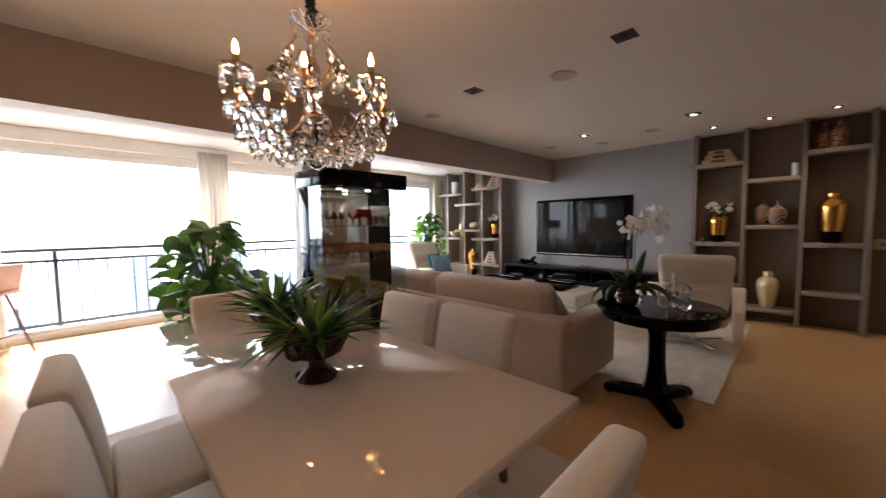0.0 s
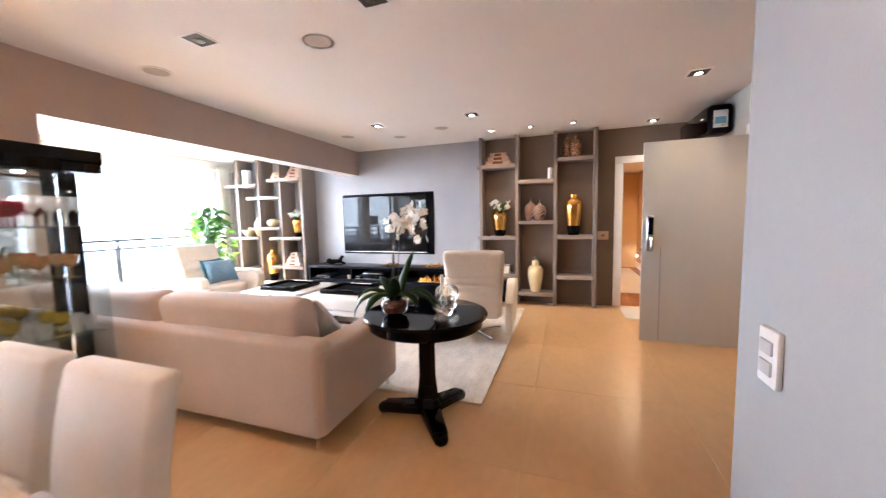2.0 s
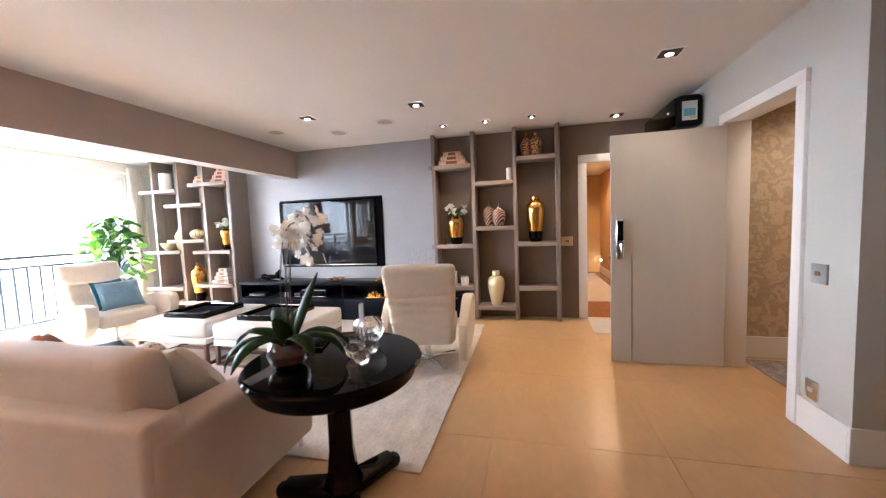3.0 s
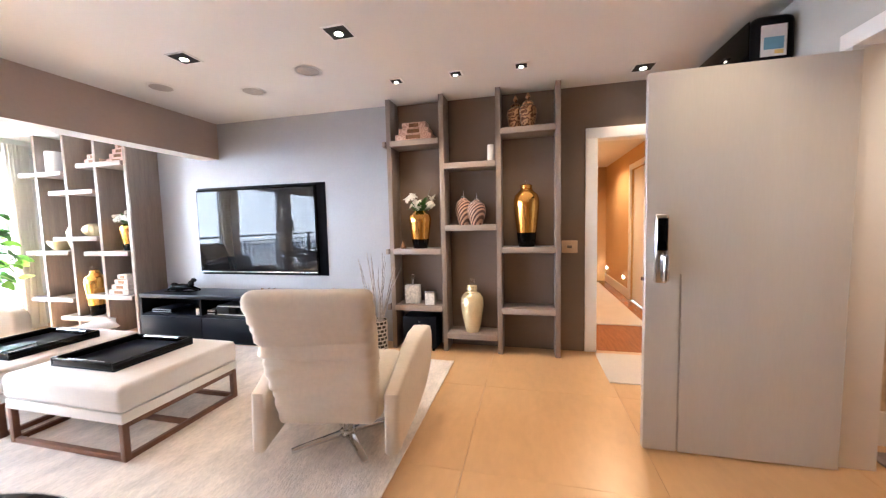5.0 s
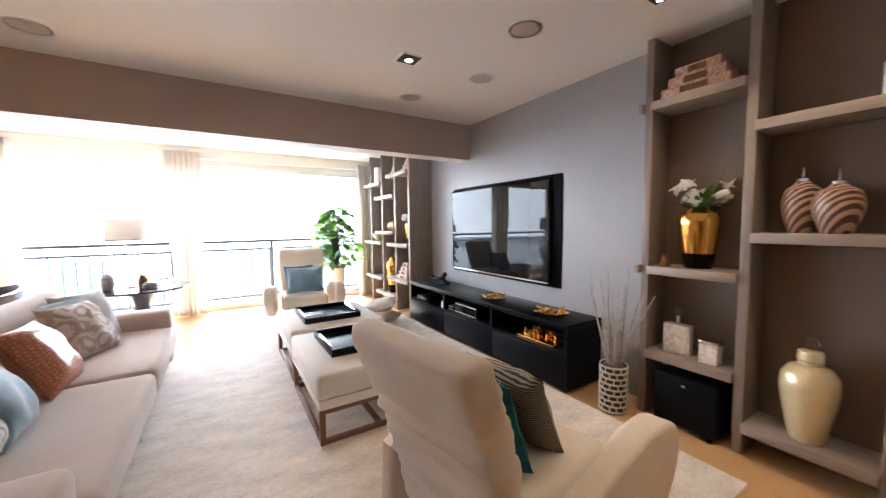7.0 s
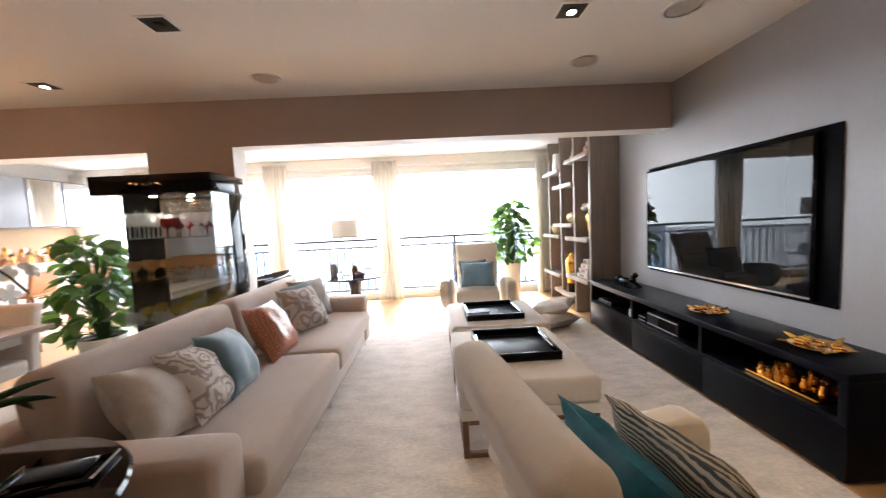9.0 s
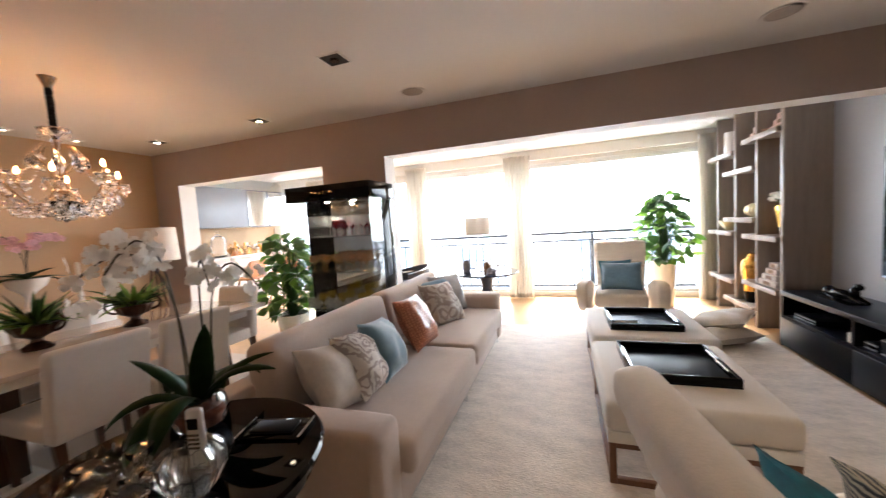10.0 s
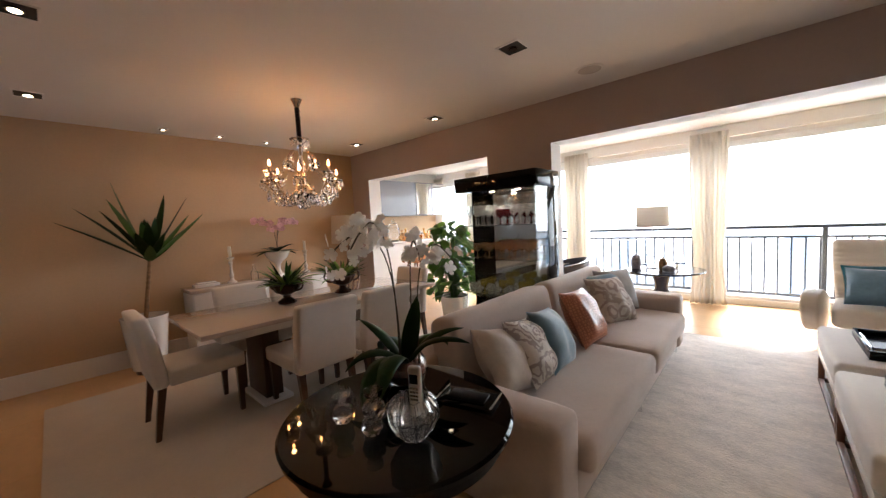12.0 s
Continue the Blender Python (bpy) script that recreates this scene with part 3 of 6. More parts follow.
# ---- shapes for furnishings ----
def pillow_mesh(w, h, t, seed=0, n=16):
    """A stuffed cushion lying in xz, thick along y, with drawn-out corners and soft creases."""
    rnd = random.Random(seed)
    off = Vector((rnd.uniform(0, 50), rnd.uniform(0, 50), 0))
    bm = bmesh.new()
    side = {}
    for s in (1, -1):
        for i in range(n + 1):
            for j in range(n + 1):
                u, v = 2 * i / n - 1, 2 * j / n - 1
                if s == -1 and (i in (0, n) or j in (0, n)):
                    side[s, i, j] = side[1, i, j]
                    continue
                puff = ((1 - abs(u) ** 2.6) * (1 - abs(v) ** 2.6)) ** 0.55
                k = 1 - 0.07 * (1 - abs(v) ** 2) * abs(u) ** 3
                l = 1 - 0.07 * (1 - abs(u) ** 2) * abs(v) ** 3
                cr = 0.018 * noise.noise(off + Vector((u * 2.2, v * 2.2, s * 3.0)))
                side[s, i, j] = bm.verts.new((u * k * w / 2, s * (t / 2 * puff) + cr * (puff > 0.01), v * l * h / 2))
    for s in (1, -1):
        for i in range(n):
            for j in range(n):
                q = [side[s, i, j], side[s, i + 1, j], side[s, i + 1, j + 1], side[s, i, j + 1]]
                bm.faces.new(q if s == -1 else q[::-1])
    return bm


def leaf(bm, base, az, el, length, width, droop=0.5, seg=6, fold=0.25, tip=1.0, twist=0.0):
    """A folded blade that leaves its base at az, el (radians) and droops on its way."""
    p = Vector(base)
    step = length / seg
    prev = None
    for k in range(seg + 1):
        s = k / seg
        e = el - droop * s
        d = Vector((math.cos(az) * math.cos(e), math.sin(az) * math.cos(e), math.sin(e)))
        side = Vector((-math.sin(az), math.cos(az), 0))
        up = d.cross(side) * -1
        side = (side * math.cos(twist) + up * math.sin(twist)).normalized()
        wd = width * 0.5 * (math.sin(math.pi * min(1, (s * 0.92 + 0.06)) ** tip) ** 0.8 if s < 1 else 0.02)
        a = bm.verts.new(p + side * wd + up * wd * fold)
        m = bm.verts.new(p)
        b = bm.verts.new(p - side * wd + up * wd * fold)
        if prev:
            bm.faces.new((prev[0], prev[1], m, a))
            bm.faces.new((prev[1], prev[2], b, m))
        prev = (a, m, b)
        p = p + d * step
    return p


def vase(name, prof, m, label, at, base_m=None, lid=None, category="vase", rz=0):
    """A turned vase; the profile's lower part may carry a glaze of its own."""
    t = thing(name, at, label, category, rz)
    if base_m:
        k = base_m[1]
        part("body", lathed(prof[k:], 28), m, t)
        part("foot_glaze", lathed(prof[:k + 1], 28), base_m[0], t)
    else:
        part("body", lathed(prof, 28), m, t)
    if lid:
        part("lid", lathed(lid[0], 24), lid[1], t)
        if len(lid) > 2:
            part("knob", ball(bmesh.new(), (0, 0, lid[2]), lid[3]), lid[4], t)
    return t


M_crystal = glass("crystal", (1, 1, 1), 0.0, 1.5)
M_frost = glass("satin_crystal", (1.0, 0.97, 0.92), 0.16, 1.5)
M_leaf = mat("green_leaf", (0.035, 0.105, 0.025), 0.35, var=0.35, scale=8, fine=40)
M_leaf2 = mat("bright_leaf", (0.075, 0.19, 0.035), 0.35, var=0.35, scale=6, fine=30)
M_leafdk = mat("dark_leaf", (0.017, 0.043, 0.012), 0.45, var=0.3, scale=8, spec=0.12)
M_stem = mat("stem", (0.06, 0.05, 0.03), 0.6)
M_soil = mat("moss_soil", (0.05, 0.035, 0.02), 0.95, var=0.4, scale=30, bump=0.8, bscale=60)
M_petal = mat("white_petal", (0.88, 0.86, 0.81), 0.55, var=0.05, scale=20, sheen=0.2)
M_pink = mat("pink_petal", (0.80, 0.50, 0.56), 0.55, var=0.3, scale=40)
translucent(M_petal, (0.9, 0.87, 0.8), 0.45)
translucent(M_pink, (0.85, 0.5, 0.55), 0.35)
translucent(M_leaf, (0.11, 0.26, 0.035), 0.2)
translucent(M_leaf2, (0.22, 0.42, 0.05), 0.28)
M_whitecer = mat("white_ceramic", (0.78, 0.75, 0.71), 0.2, var=0.03, coat=0.3)
M_cream = mat("cream_pearl_glaze", (0.72, 0.60, 0.36), 0.25, metal=0.35, var=0.08, scale=10)


def flower(bm, c, r, facing, rnd):
    """Five broad petals round a centre that faces a given way."""
    q = Vector(facing).to_track_quat('Z', 'Y').to_matrix()
    c = Vector(c)
    for k in range(5):
        a = k * 2 * math.pi / 5 + rnd.uniform(-0.15, 0.15)
        mid = bm.verts.new(c)
        ring = []
        for s, w, z in ((0.35, 0.3, 0.12), (0.75, 0.42, 0.16), (1.0, 0.2, 0.05), (1.0, -0.2, 0.05), (0.75, -0.42, 0.16), (0.35, -0.3, 0.12)):
            v = Vector((math.cos(a) * s - math.sin(a) * w, math.sin(a) * s + math.cos(a) * w, z)) * r
            ring.append(bm.verts.new(c + q @ v))
        for u, v in zip(ring, ring[1:]):
            bm.faces.new((mid, u, v))

# ---- living room: rug, sofa, tables, chairs ----
rg = bmesh.new()
nx, ny = 56, 86
gv = [[rg.verts.new((3.2 + 2.85 * i / nx, 0.55 + 4.3 * j / ny, 0.010 + 0.004 * noise.noise(Vector((i * 0.5, j * 0.22, 0))))) for j in range(ny + 1)] for i in range(nx + 1)]
for i in range(nx):
    for j in range(ny):
        rg.faces.new((gv[i][j], gv[i + 1][j], gv[i + 1][j + 1], gv[i][j + 1]))
g = bmesh.ops.extrude_face_region(rg, geom=list(rg.faces))
bmesh.ops.translate(rg, vec=(0, 0, -0.008), verts=[v for v in g["geom"] if isinstance(v, bmesh.types.BMVert)])
solid("living_rug", rg, M_rug, "large pale silky rug with woven streaks under the seating", "rug")

sofa = thing("sofa", (2.37, 1.29, 0), "long beige suede sofa with two seat cushions and low arms", "sofa")


def soft(bm, amp, freq, seed, cuts=10):
    """Subdivides a padded block and gives it the slack and dents of stuffed cloth."""
    bmesh.ops.subdivide_edges(bm, edges=[e for e in bm.edges if e.calc_length() > 0.15], cuts=cuts, use_grid_fill=True)
    bm.normal_update()
    off = Vector((seed * 7.3, seed * 3.1, seed * 1.7))
    mv = [(v, v.normal * (amp * noise.noise(off + v.co * freq) + amp * 0.45 * noise.noise(off + v.co * freq * 3.1))) for v in bm.verts]
    for v, d in mv:
        v.co += d
    return bm


part("base", B(0.03, 0.955, 0.06, 2.87, 0.10, 0.29, bev=0.02), M_sofa, sofa)
part("back_frame", soft(B(0.0, 0.17, 0.02, 2.91, 0.09, 0.66, bev=0.035, seg=4), 0.004, 3, 1), M_sofa, sofa)
for y in (0.0, 2.70):
    part("arm", soft(B(0.02, 0.98, y, y + 0.225, 0.09, 0.60, bev=0.045, seg=4), 0.005, 4, 2 + y), M_sofa, sofa)
for y0, y1 in ((0.228, 1.458), (1.466, 2.697)):
    part("seat_cushion", soft(B(0.30, 1.03, y0, y1, 0.285, 0.455, bev=0.045, seg=4), 0.010, 3.2, 5 + y0), M_sofa, sofa)
for y0, y1 in ((0.21, 1.458), (1.466, 2.715)):
    bm = soft(B(-0.10, 0.10, y0, y1, 0.0, 0.43, bev=0.06, seg=4), 0.011, 3.2, 8 + y0)
    bmesh.ops.transform(bm, matrix=pose(0.24, 0, 0.44, 0, -9, 0), verts=bm.verts)
    part("back_cushion", bm, M_sofa, sofa)
part("plinth", B(0.04, 0.94, 0.05, 2.88, 0.075, 0.10), M_chrome, sofa, "thin pale metal plinth strip")
for x in (0.06, 0.92):
    for y in (0.07, 1.46, 2.84):
        part("leg", tube(bmesh.new(), (x, y, 0), (x, y, 0.08), 0.013), M_chrome, sofa, "slim chrome leg")

M_p1 = mat("cream_velvet", (0.56, 0.49, 0.41), 0.7, var=0.1, scale=10, bump=0.2, bscale=120, sheen=0.5)
M_p2 = patterned("damask_print", "rings", (0.68, 0.63, 0.57), (0.38, 0.32, 0.29), 8.0, 0.75, distortion=1.0, sharp=0.12, bump=0.15, mid=0.62, warp=0.12, rings=26)
M_p3 = mat("blue_velvet", (0.13, 0.24, 0.32), 0.6, var=0.2, scale=8, bump=0.15, bscale=140, sheen=0.6)
M_p4 = patterned("copper_croc_leather", "scales", (0.34, 0.11, 0.055), (0.58, 0.23, 0.125), 46, 0.3, distortion=0.35, sharp=0.12, bump=0.5, mid=0.12)
M_p5 = patterned("ogee_print", "rings", (0.58, 0.53, 0.48), (0.36, 0.30, 0.27), 7.0, 0.8, distortion=0.7, sharp=0.14, bump=0.15, mid=0.55, warp=0.09, rings=20)
M_p6 = mat("grey_velvet", (0.40, 0.38, 0.36), 0.8, var=0.1, scale=8, bump=0.15, bscale=140, sheen=0.5)
for x, y, z, s, mm, tilt, yaw, spin, lab in (
        (2.84, 1.73, 0.625, 0.39, M_p1, -36, 100, 16, "cream velvet cushion leaning in the sofa corner"),
        (2.88, 1.97, 0.615, 0.41, M_p2, -32, 104, 12, "white cushion with grey damask print on the sofa"),
        (2.89, 2.23, 0.615, 0.41, M_p3, -28, 100, 9, "dusty blue velvet cushion on the sofa"),
        (2.89, 2.80, 0.630, 0.44, M_p4, -28, 90, 4, "copper crocodile leather cushion on the sofa"),
        (2.90, 3.43, 0.640, 0.44, M_p5, -33, 68, 4, "taupe cushion with a swirling print on the sofa"),
        (2.80, 3.63, 0.640, 0.43, M_p3, -28, 58, -4, "dusty blue cushion behind others on the sofa"),
        (2.84, 3.80, 0.65, 0.44, M_p6, -23, 60, 2, "grey velvet cushion in the far sofa corner")):
    o = solid("cushion", pillow_mesh(s, s, 0.20, seed=int(y * 100)), mm, lab, "cushion", group="sofa cushions")
    o.matrix_basis = pose(x, y, z, tilt, 0, yaw) @ pose(0, 0, 0, 0, spin, 0)
    o.rotation_mode = 'QUATERNION'

# black pedestal table
rt_ = thing("pedestal_table", (2.94, 0.86, 0), "round black lacquered pedestal table on three scroll feet", "table")
part("tabletop", lathed([(0.0, 0.715), (0.395, 0.715), (0.41, 0.722), (0.412, 0.735), (0.404, 0.745), (0.0, 0.745)], 56), M_black, rt_)
part("apron", lathed([(0.0, 0.655), (0.37, 0.655), (0.378, 0.665), (0.378, 0.714), (0.0, 0.714)], 48), M_black, rt_)
part("column", lathed([(0.10, 0.11), (0.085, 0.14), (0.075, 0.17), (0.06, 0.30), (0.058, 0.52), (0.075, 0.60), (0.10, 0.63), (0.13, 0.654)], 8), M_black, rt_)
for k in range(3):
    bm = B(0.02, 0.33, -0.055, 0.055, 0.045, 0.115, bev=0.02, seg=3)
    for v in bm.verts:
        s = (v.co.x - 0.02) / 0.31
        v.co.z -= 0.028 * s * s
        v.co.y *= 1.35 - 0.5 * s
    bmesh.ops.transform(bm, matrix=pose(0, 0, 0, 0, 0, -25 + 120 * k), verts=bm.verts)
    ft = part("foot", bm, M_black, rt_)
    a = radians(-25 + 120 * k)
    bm = ball(bmesh.new(), (0.32 * math.cos(a), 0.32 * math.sin(a), 0.042), 0.044, (1.1, 1.1, 0.95))
    part("scroll", bm, M_black, ft)

# orchid on it
orch = thing("white_orchid", (2.81, 1.02, 0.745), "white orchid with long stems in a round glass bowl", "plant")
part("bowl", lathed([(0.04, 0.0), (0.075, 0.02), (0.092, 0.06), (0.085, 0.105), (0.07, 0.125), (0.066, 0.122), (0.08, 0.1), (0.086, 0.06), (0.07, 0.025), (0.0, 0.012)], 32), M_crystal, orch)
part("moss", lathed([(0.0, 0.016), (0.06, 0.025), (0.08, 0.06), (0.074, 0.085), (0.0, 0.10)], 20), mat("bark_moss", (0.20, 0.07, 0.035), 0.9, var=0.5, scale=25, bump=0.8, bscale=60), orch)
for az, el, ln, wd, dr in ((5.9, 1.25, 0.36, 0.075, 0.35), (4.9, 0.9, 0.36, 0.085, 2.6), (2.2, 0.9, 0.36, 0.085, 2.7), (0.3, 1.1, 0.34, 0.085, 1.6), (1.6, 1.0, 0.34, 0.09, 2.3), (2.9, 1.0, 0.34, 0.09, 2.5), (4.2, 1.05, 0.30, 0.085, 2.3), (5.2, 1.0, 0.34, 0.085, 2.5), (0.9, 1.1, 0.30, 0.08, 1.4), (3.6, 1.2, 0.28, 0.075, 1.0)):
    bm = bmesh.new()
    leaf(bm, (0.01 * math.cos(az), 0.01 * math.sin(az), 0.09), az, el, ln, wd, dr, 9, 0.3, 0.9)
    o = part("leaf", bm, M_leafdk, orch)
    o.modifiers.new("thickness", 'SOLIDIFY').thickness = 0.003
rf = random.Random(11)
for k, (dx, dy, hh, bx, by) in enumerate(((-0.03, 0.0, 0.56, -0.10, -0.26), (0.03, 0.02, 0.52, 0.14, -0.06), (0.0, -0.03, 0.60, -0.03, -0.18), (0.05, 0.03, 0.50, 0.17, 0.08))):
    pts = []
    for i in range(15):
        s = i / 14
        up = math.sin(min(1, s * 1.25) * math.pi / 2)
        pts.append(Vector((dx + bx * s ** 2.6, dy + by * s ** 2.6, 0.09 + hh * up - 0.10 * max(0, s - 0.75) * 4 * (s - 0.75) * 4)))
    bm = bmesh.new()
    sweep(bm, pts, 0.0032, 6)
    st = part("stem", bm, M_stem, orch)
    for i in range(22 if k % 2 == 0 else 12):
        fb = bmesh.new()
        p = pts[8 + i % 7] + Vector((rf.uniform(-0.05, 0.05), rf.uniform(-0.05, 0.05), rf.uniform(-0.06, 0.03)))
        flower(fb, p, rf.uniform(0.021, 0.029), (rf.uniform(-0.5, 0.9), rf.uniform(-1, 0.3), rf.uniform(-0.2, 0.5)), rf)
        part("blossom", fb, M_petal, st)

hb = thing("crystal_vase", (3.12, 0.77, 0.745), "fluted crystal heart-shaped vase", "vase")
part("body", lathed([(0.026, 0.0), (0.03, 0.008), (0.055, 0.035), (0.076, 0.08), (0.076, 0.115), (0.055, 0.142), (0.047, 0.14), (0.067, 0.112), (0.065, 0.082), (0.036, 0.024), (0.0, 0.018)], 60, flute=10, depth=0.10), M_frost, hb, "deeply fluted clear crystal", False)
hs = thing("cordless_handset", (3.105, 0.80, 0.80), "white cordless handset standing upright in the crystal vase", "phone", 20)
part("shell", B(-0.022, 0.022, -0.011, 0.011, 0.0, 0.17, bev=0.009, seg=3), M_whitecer, hs)
part("display", B(-0.014, 0.014, -0.013, -0.0105, 0.115, 0.145), M_blackmat, hs)
for r in range(4):
    for c in range(3):
        part("key", B(-0.014 + c * 0.010, -0.006 + c * 0.010, -0.0128, -0.0108, 0.06 + r * 0.012, 0.067 + r * 0.012), M_chrome, hs)
for i, (x, y, r) in enumerate(((3.00, 0.70, 0.036), (2.93, 0.76, 0.042), (2.86, 0.68, 0.038))):
    c = thing("crystal_candle_holder", (x, y, 0.745), "small round faceted crystal candle holder", "candle holder", group="crystal candle holders")
    part("ball", ball(bmesh.new(), (0, 0, r * 1.02), r, sub=2), M_crystal, c, "", False)
    part("cup", lathed([(r * 0.45, r * 1.9), (r * 0.72, r * 2.25), (r * 0.8, r * 2.7), (r * 0.72, r * 2.68), (r * 0.4, r * 2.0)], 16), M_crystal, c)
tr = thing("phone_tray", (3.10, 1.07, 0.745), "dark phone lying on a small silver edged tray", "tray", 15)
part("tray", B(-0.11, 0.11, -0.065, 0.065, 0.0, 0.008, bev=0.003), M_black, tr, "black lacquered tray base")
for x in (-0.109, 0.109):
    bm = bmesh.new()
    for k in range(13):
        ball(bm, (x, -0.06 + 0.01 * k, 0.012), 0.0055, sub=1)
    part("beaded_rim", bm, M_chrome, tr, "beaded silver rim")
part("phone", B(-0.075, 0.075, -0.037, 0.037, 0.009, 0.018, bev=0.004), M_blackmat, tr)

# two upholstered benches with trays
def bench(x0, x1, y0, y1):
    w, d = x1 - x0, y1 - y0
    b = thing("ottoman", (x0, y0, 0.012), "ivory upholstered square ottoman on a walnut frame", "ottoman", group="pair of ottomans")
    part("cushion", B(0, w, 0, d, 0.285, 0.445, bev=0.035, seg=4), M_linen, b)
    part("apron", B(0.008, w - 0.008, 0.008, d - 0.008, 0.225, 0.285, bev=0.004), M_whitecer, b, "white lacquered apron")
    t = 0.035
    for x in (0.012, w - 0.012 - t):
        for y in (0.012, d - 0.012 - t):
            part("leg", B(x, x + t, y, y + t, 0, 0.225, bev=0.003), M_frame, b)
    for y in (0.012, d - 0.012 - t):
        part("rail", B(0.012 + t, w - 0.012 - t, y + 0.002, y + t - 0.002, 0.0, 0.03, bev=0.003), M_frame, b)
        part("rail", B(0.012 + t, w - 0.012 - t, y + 0.002, y + t - 0.002, 0.195, 0.225, bev=0.003), M_frame, b)
    for x in (0.012, w - 0.012 - t):
        part("rail", B(x + 0.002, x + t - 0.002, 0.012 + t, d - 0.012 - t, 0.0, 0.03, bev=0.003), M_frame, b)
    part("rail", B(w / 2 - 0.017, w / 2 + 0.017, 0.012 + t, d - 0.012 - t, 0.0, 0.028, bev=0.003), M_frame, b)


bench(4.24, 5.06, 2.06, 3.04)
bench(4.25, 5.13, 3.13, 4.06)


def tray(x0, x1, y0, y1, z):
    w, d = x1 - x0, y1 - y0
    t = thing("serving_tray", (x0, y0, z), "black lacquered tray with metal end handles on ottoman", "tray", group="pair of trays")
    part("bottom", B(0, w, 0, d, 0, 0.012, bev=0.002), M_blackmat, t)
    for bx in ((0, w, 0, 0.018), (0, w, d - 0.018, d), (0, 0.018, 0.018, d - 0.018), (w - 0.018, w, 0.018, d - 0.018)):
        part("side", B(*bx, 0.012, 0.055, bev=0.003), M_black, t)
    for x in (0.024, w - 0.024):
        part("handle", tube(bmesh.new(), (x, d * 0.2, 0.046), (x, d * 0.8, 0.046), 0.007, seg=8), M_chrome, t)


tray(4.40, 4.93, 2.33, 2.88, 0.457)
tray(4.41, 4.94, 3.30, 3.86, 0.457)
bk = thing("book", (4.45, 3.45, 0.469), "closed dark book lying in the tray", "book", 8)
part("cover", B(0, 0.2, 0, 0.14, 0, 0.004), M_blackmat, bk)
part("pages", B(0.004, 0.196, 0.003, 0.137, 0.004, 0.022), M_whitecer, bk)
part("cover", B(0, 0.2, 0, 0.14, 0.022, 0.026), M_blackmat, bk)


def armchair(at, rz, label):
    """A swivel easy chair that faces its own +x: a leaning back, tapered side arms, a star base."""
    c = thing("swivel_armchair", at, label, "armchair", rz, group="pair of armchairs")
    bm = B(-0.06, 0.06, -0.33, 0.33, 0.0, 0.785, bev=0.05, seg=4)
    bmesh.ops.subdivide_edges(bm, edges=[e for e in bm.edges if abs(e.verts[0].co.z - e.verts[1].co.z) > 0.3], cuts=46, use_grid_fill=True)
    bmesh.ops.subdivide_edges(bm, edges=[e for e in bm.edges if abs(e.verts[0].co.y - e.verts[1].co.y) > 0.3], cuts=22, use_grid_fill=True)
    for v in bm.verts:
        s = v.co.z / 0.80
        edge = max(0.0, (abs(v.co.y) - 0.22) / 0.11)
        v.co.x += 0.007 * edge * math.sin(v.co.z * 95 + 1.3 * math.sin(v.co.z * 31)) + 0.010 * noise.noise(Vector((v.co.y * 3, v.co.z * 9, 1.0)))
        v.co.x += 0.006 * math.exp(-((s - 0.40) / 0.22) ** 2) * math.sin(v.co.z * 62 + 5 * v.co.y + 2.5 * noise.noise(Vector((v.co.y * 4, v.co.z * 3, 7.0))))
        v.co.y *= 0.80 + 0.16 * s + (0.035 * math.sin(min(1, s) * math.pi))
        v.co.x += 0.03 * math.sin(s * math.pi) + 0.020 * math.exp(-((s - 0.50 - 0.05 * v.co.y) / 0.025) ** 2) + 0.017 * math.exp(-((s - 0.62 + 0.06 * v.co.y) / 0.025) ** 2) - 0.008 * math.exp(-((s - 0.56) / 0.03) ** 2)
    bmesh.ops.transform(bm, matrix=pose(-0.26, 0, 0.26, 0, -17, 0), verts=bm.verts)
    part("backrest", bm, M_ivory, c)
    part("seat", B(-0.30, 0.36, -0.29, 0.29, 0.26, 0.44, bev=0.05, seg=4), M_ivory, c)
    for s in (1, -1):
        bm = bmesh.new()
        pr = [(-0.36, 0.13), (0.0, 0.16), (0.28, 0.20), (0.39, 0.26), (0.46, 0.345), (0.495, 0.44), (0.49, 0.52), (0.455, 0.57), (0.40, 0.59), (0.25, 0.583), (0.05, 0.56), (-0.34, 0.44)]
        a = [bm.verts.new((x, s * (0.315 + 0.06 * (x + 0.36)), z)) for x, z in pr]
        b = [bm.verts.new((x, s * (0.395 + 0.115 * (x + 0.36)), z)) for x, z in pr]
        bm.faces.new(a)
        bm.faces.new(b[::-1])
        for i in range(len(pr)):
            j = (i + 1) % len(pr)
            bm.faces.new((a[i], b[i], b[j], a[j]))
        rim = [e for e in bm.edges if (e.verts[0] in a) == (e.verts[1] in a)]
        bmesh.ops.bevel(bm, geom=rim, offset=0.022, segments=4, affect='EDGES', profile=0.5)
        part("arm", bm, M_ivory, c)
    part("column", tube(bmesh.new(), (0, 0, 0.045), (0, 0, 0.27), 0.03, seg=16), M_chrome, c)
    part("hub", lathed([(0.05, 0.02), (0.055, 0.035), (0.045, 0.05), (0.0, 0.055)], 20), M_chrome, c)
    for k in range(4):
        bm = B(0.03, 0.33, -0.022, 0.022, 0.02, 0.04, bev=0.006)
        for v in bm.verts:
            v.co.z -= 0.045 * (v.co.x - 0.03) * 0.9
            v.co.y *= 1.2 - 1.2 * (v.co.x - 0.03)
        bmesh.ops.transform(bm, matrix=pose(0, 0, 0.006, 0, 0, 35 + 90 * k), verts=bm.verts)
        part("star_leg", bm, M_chrome, c)
    return c


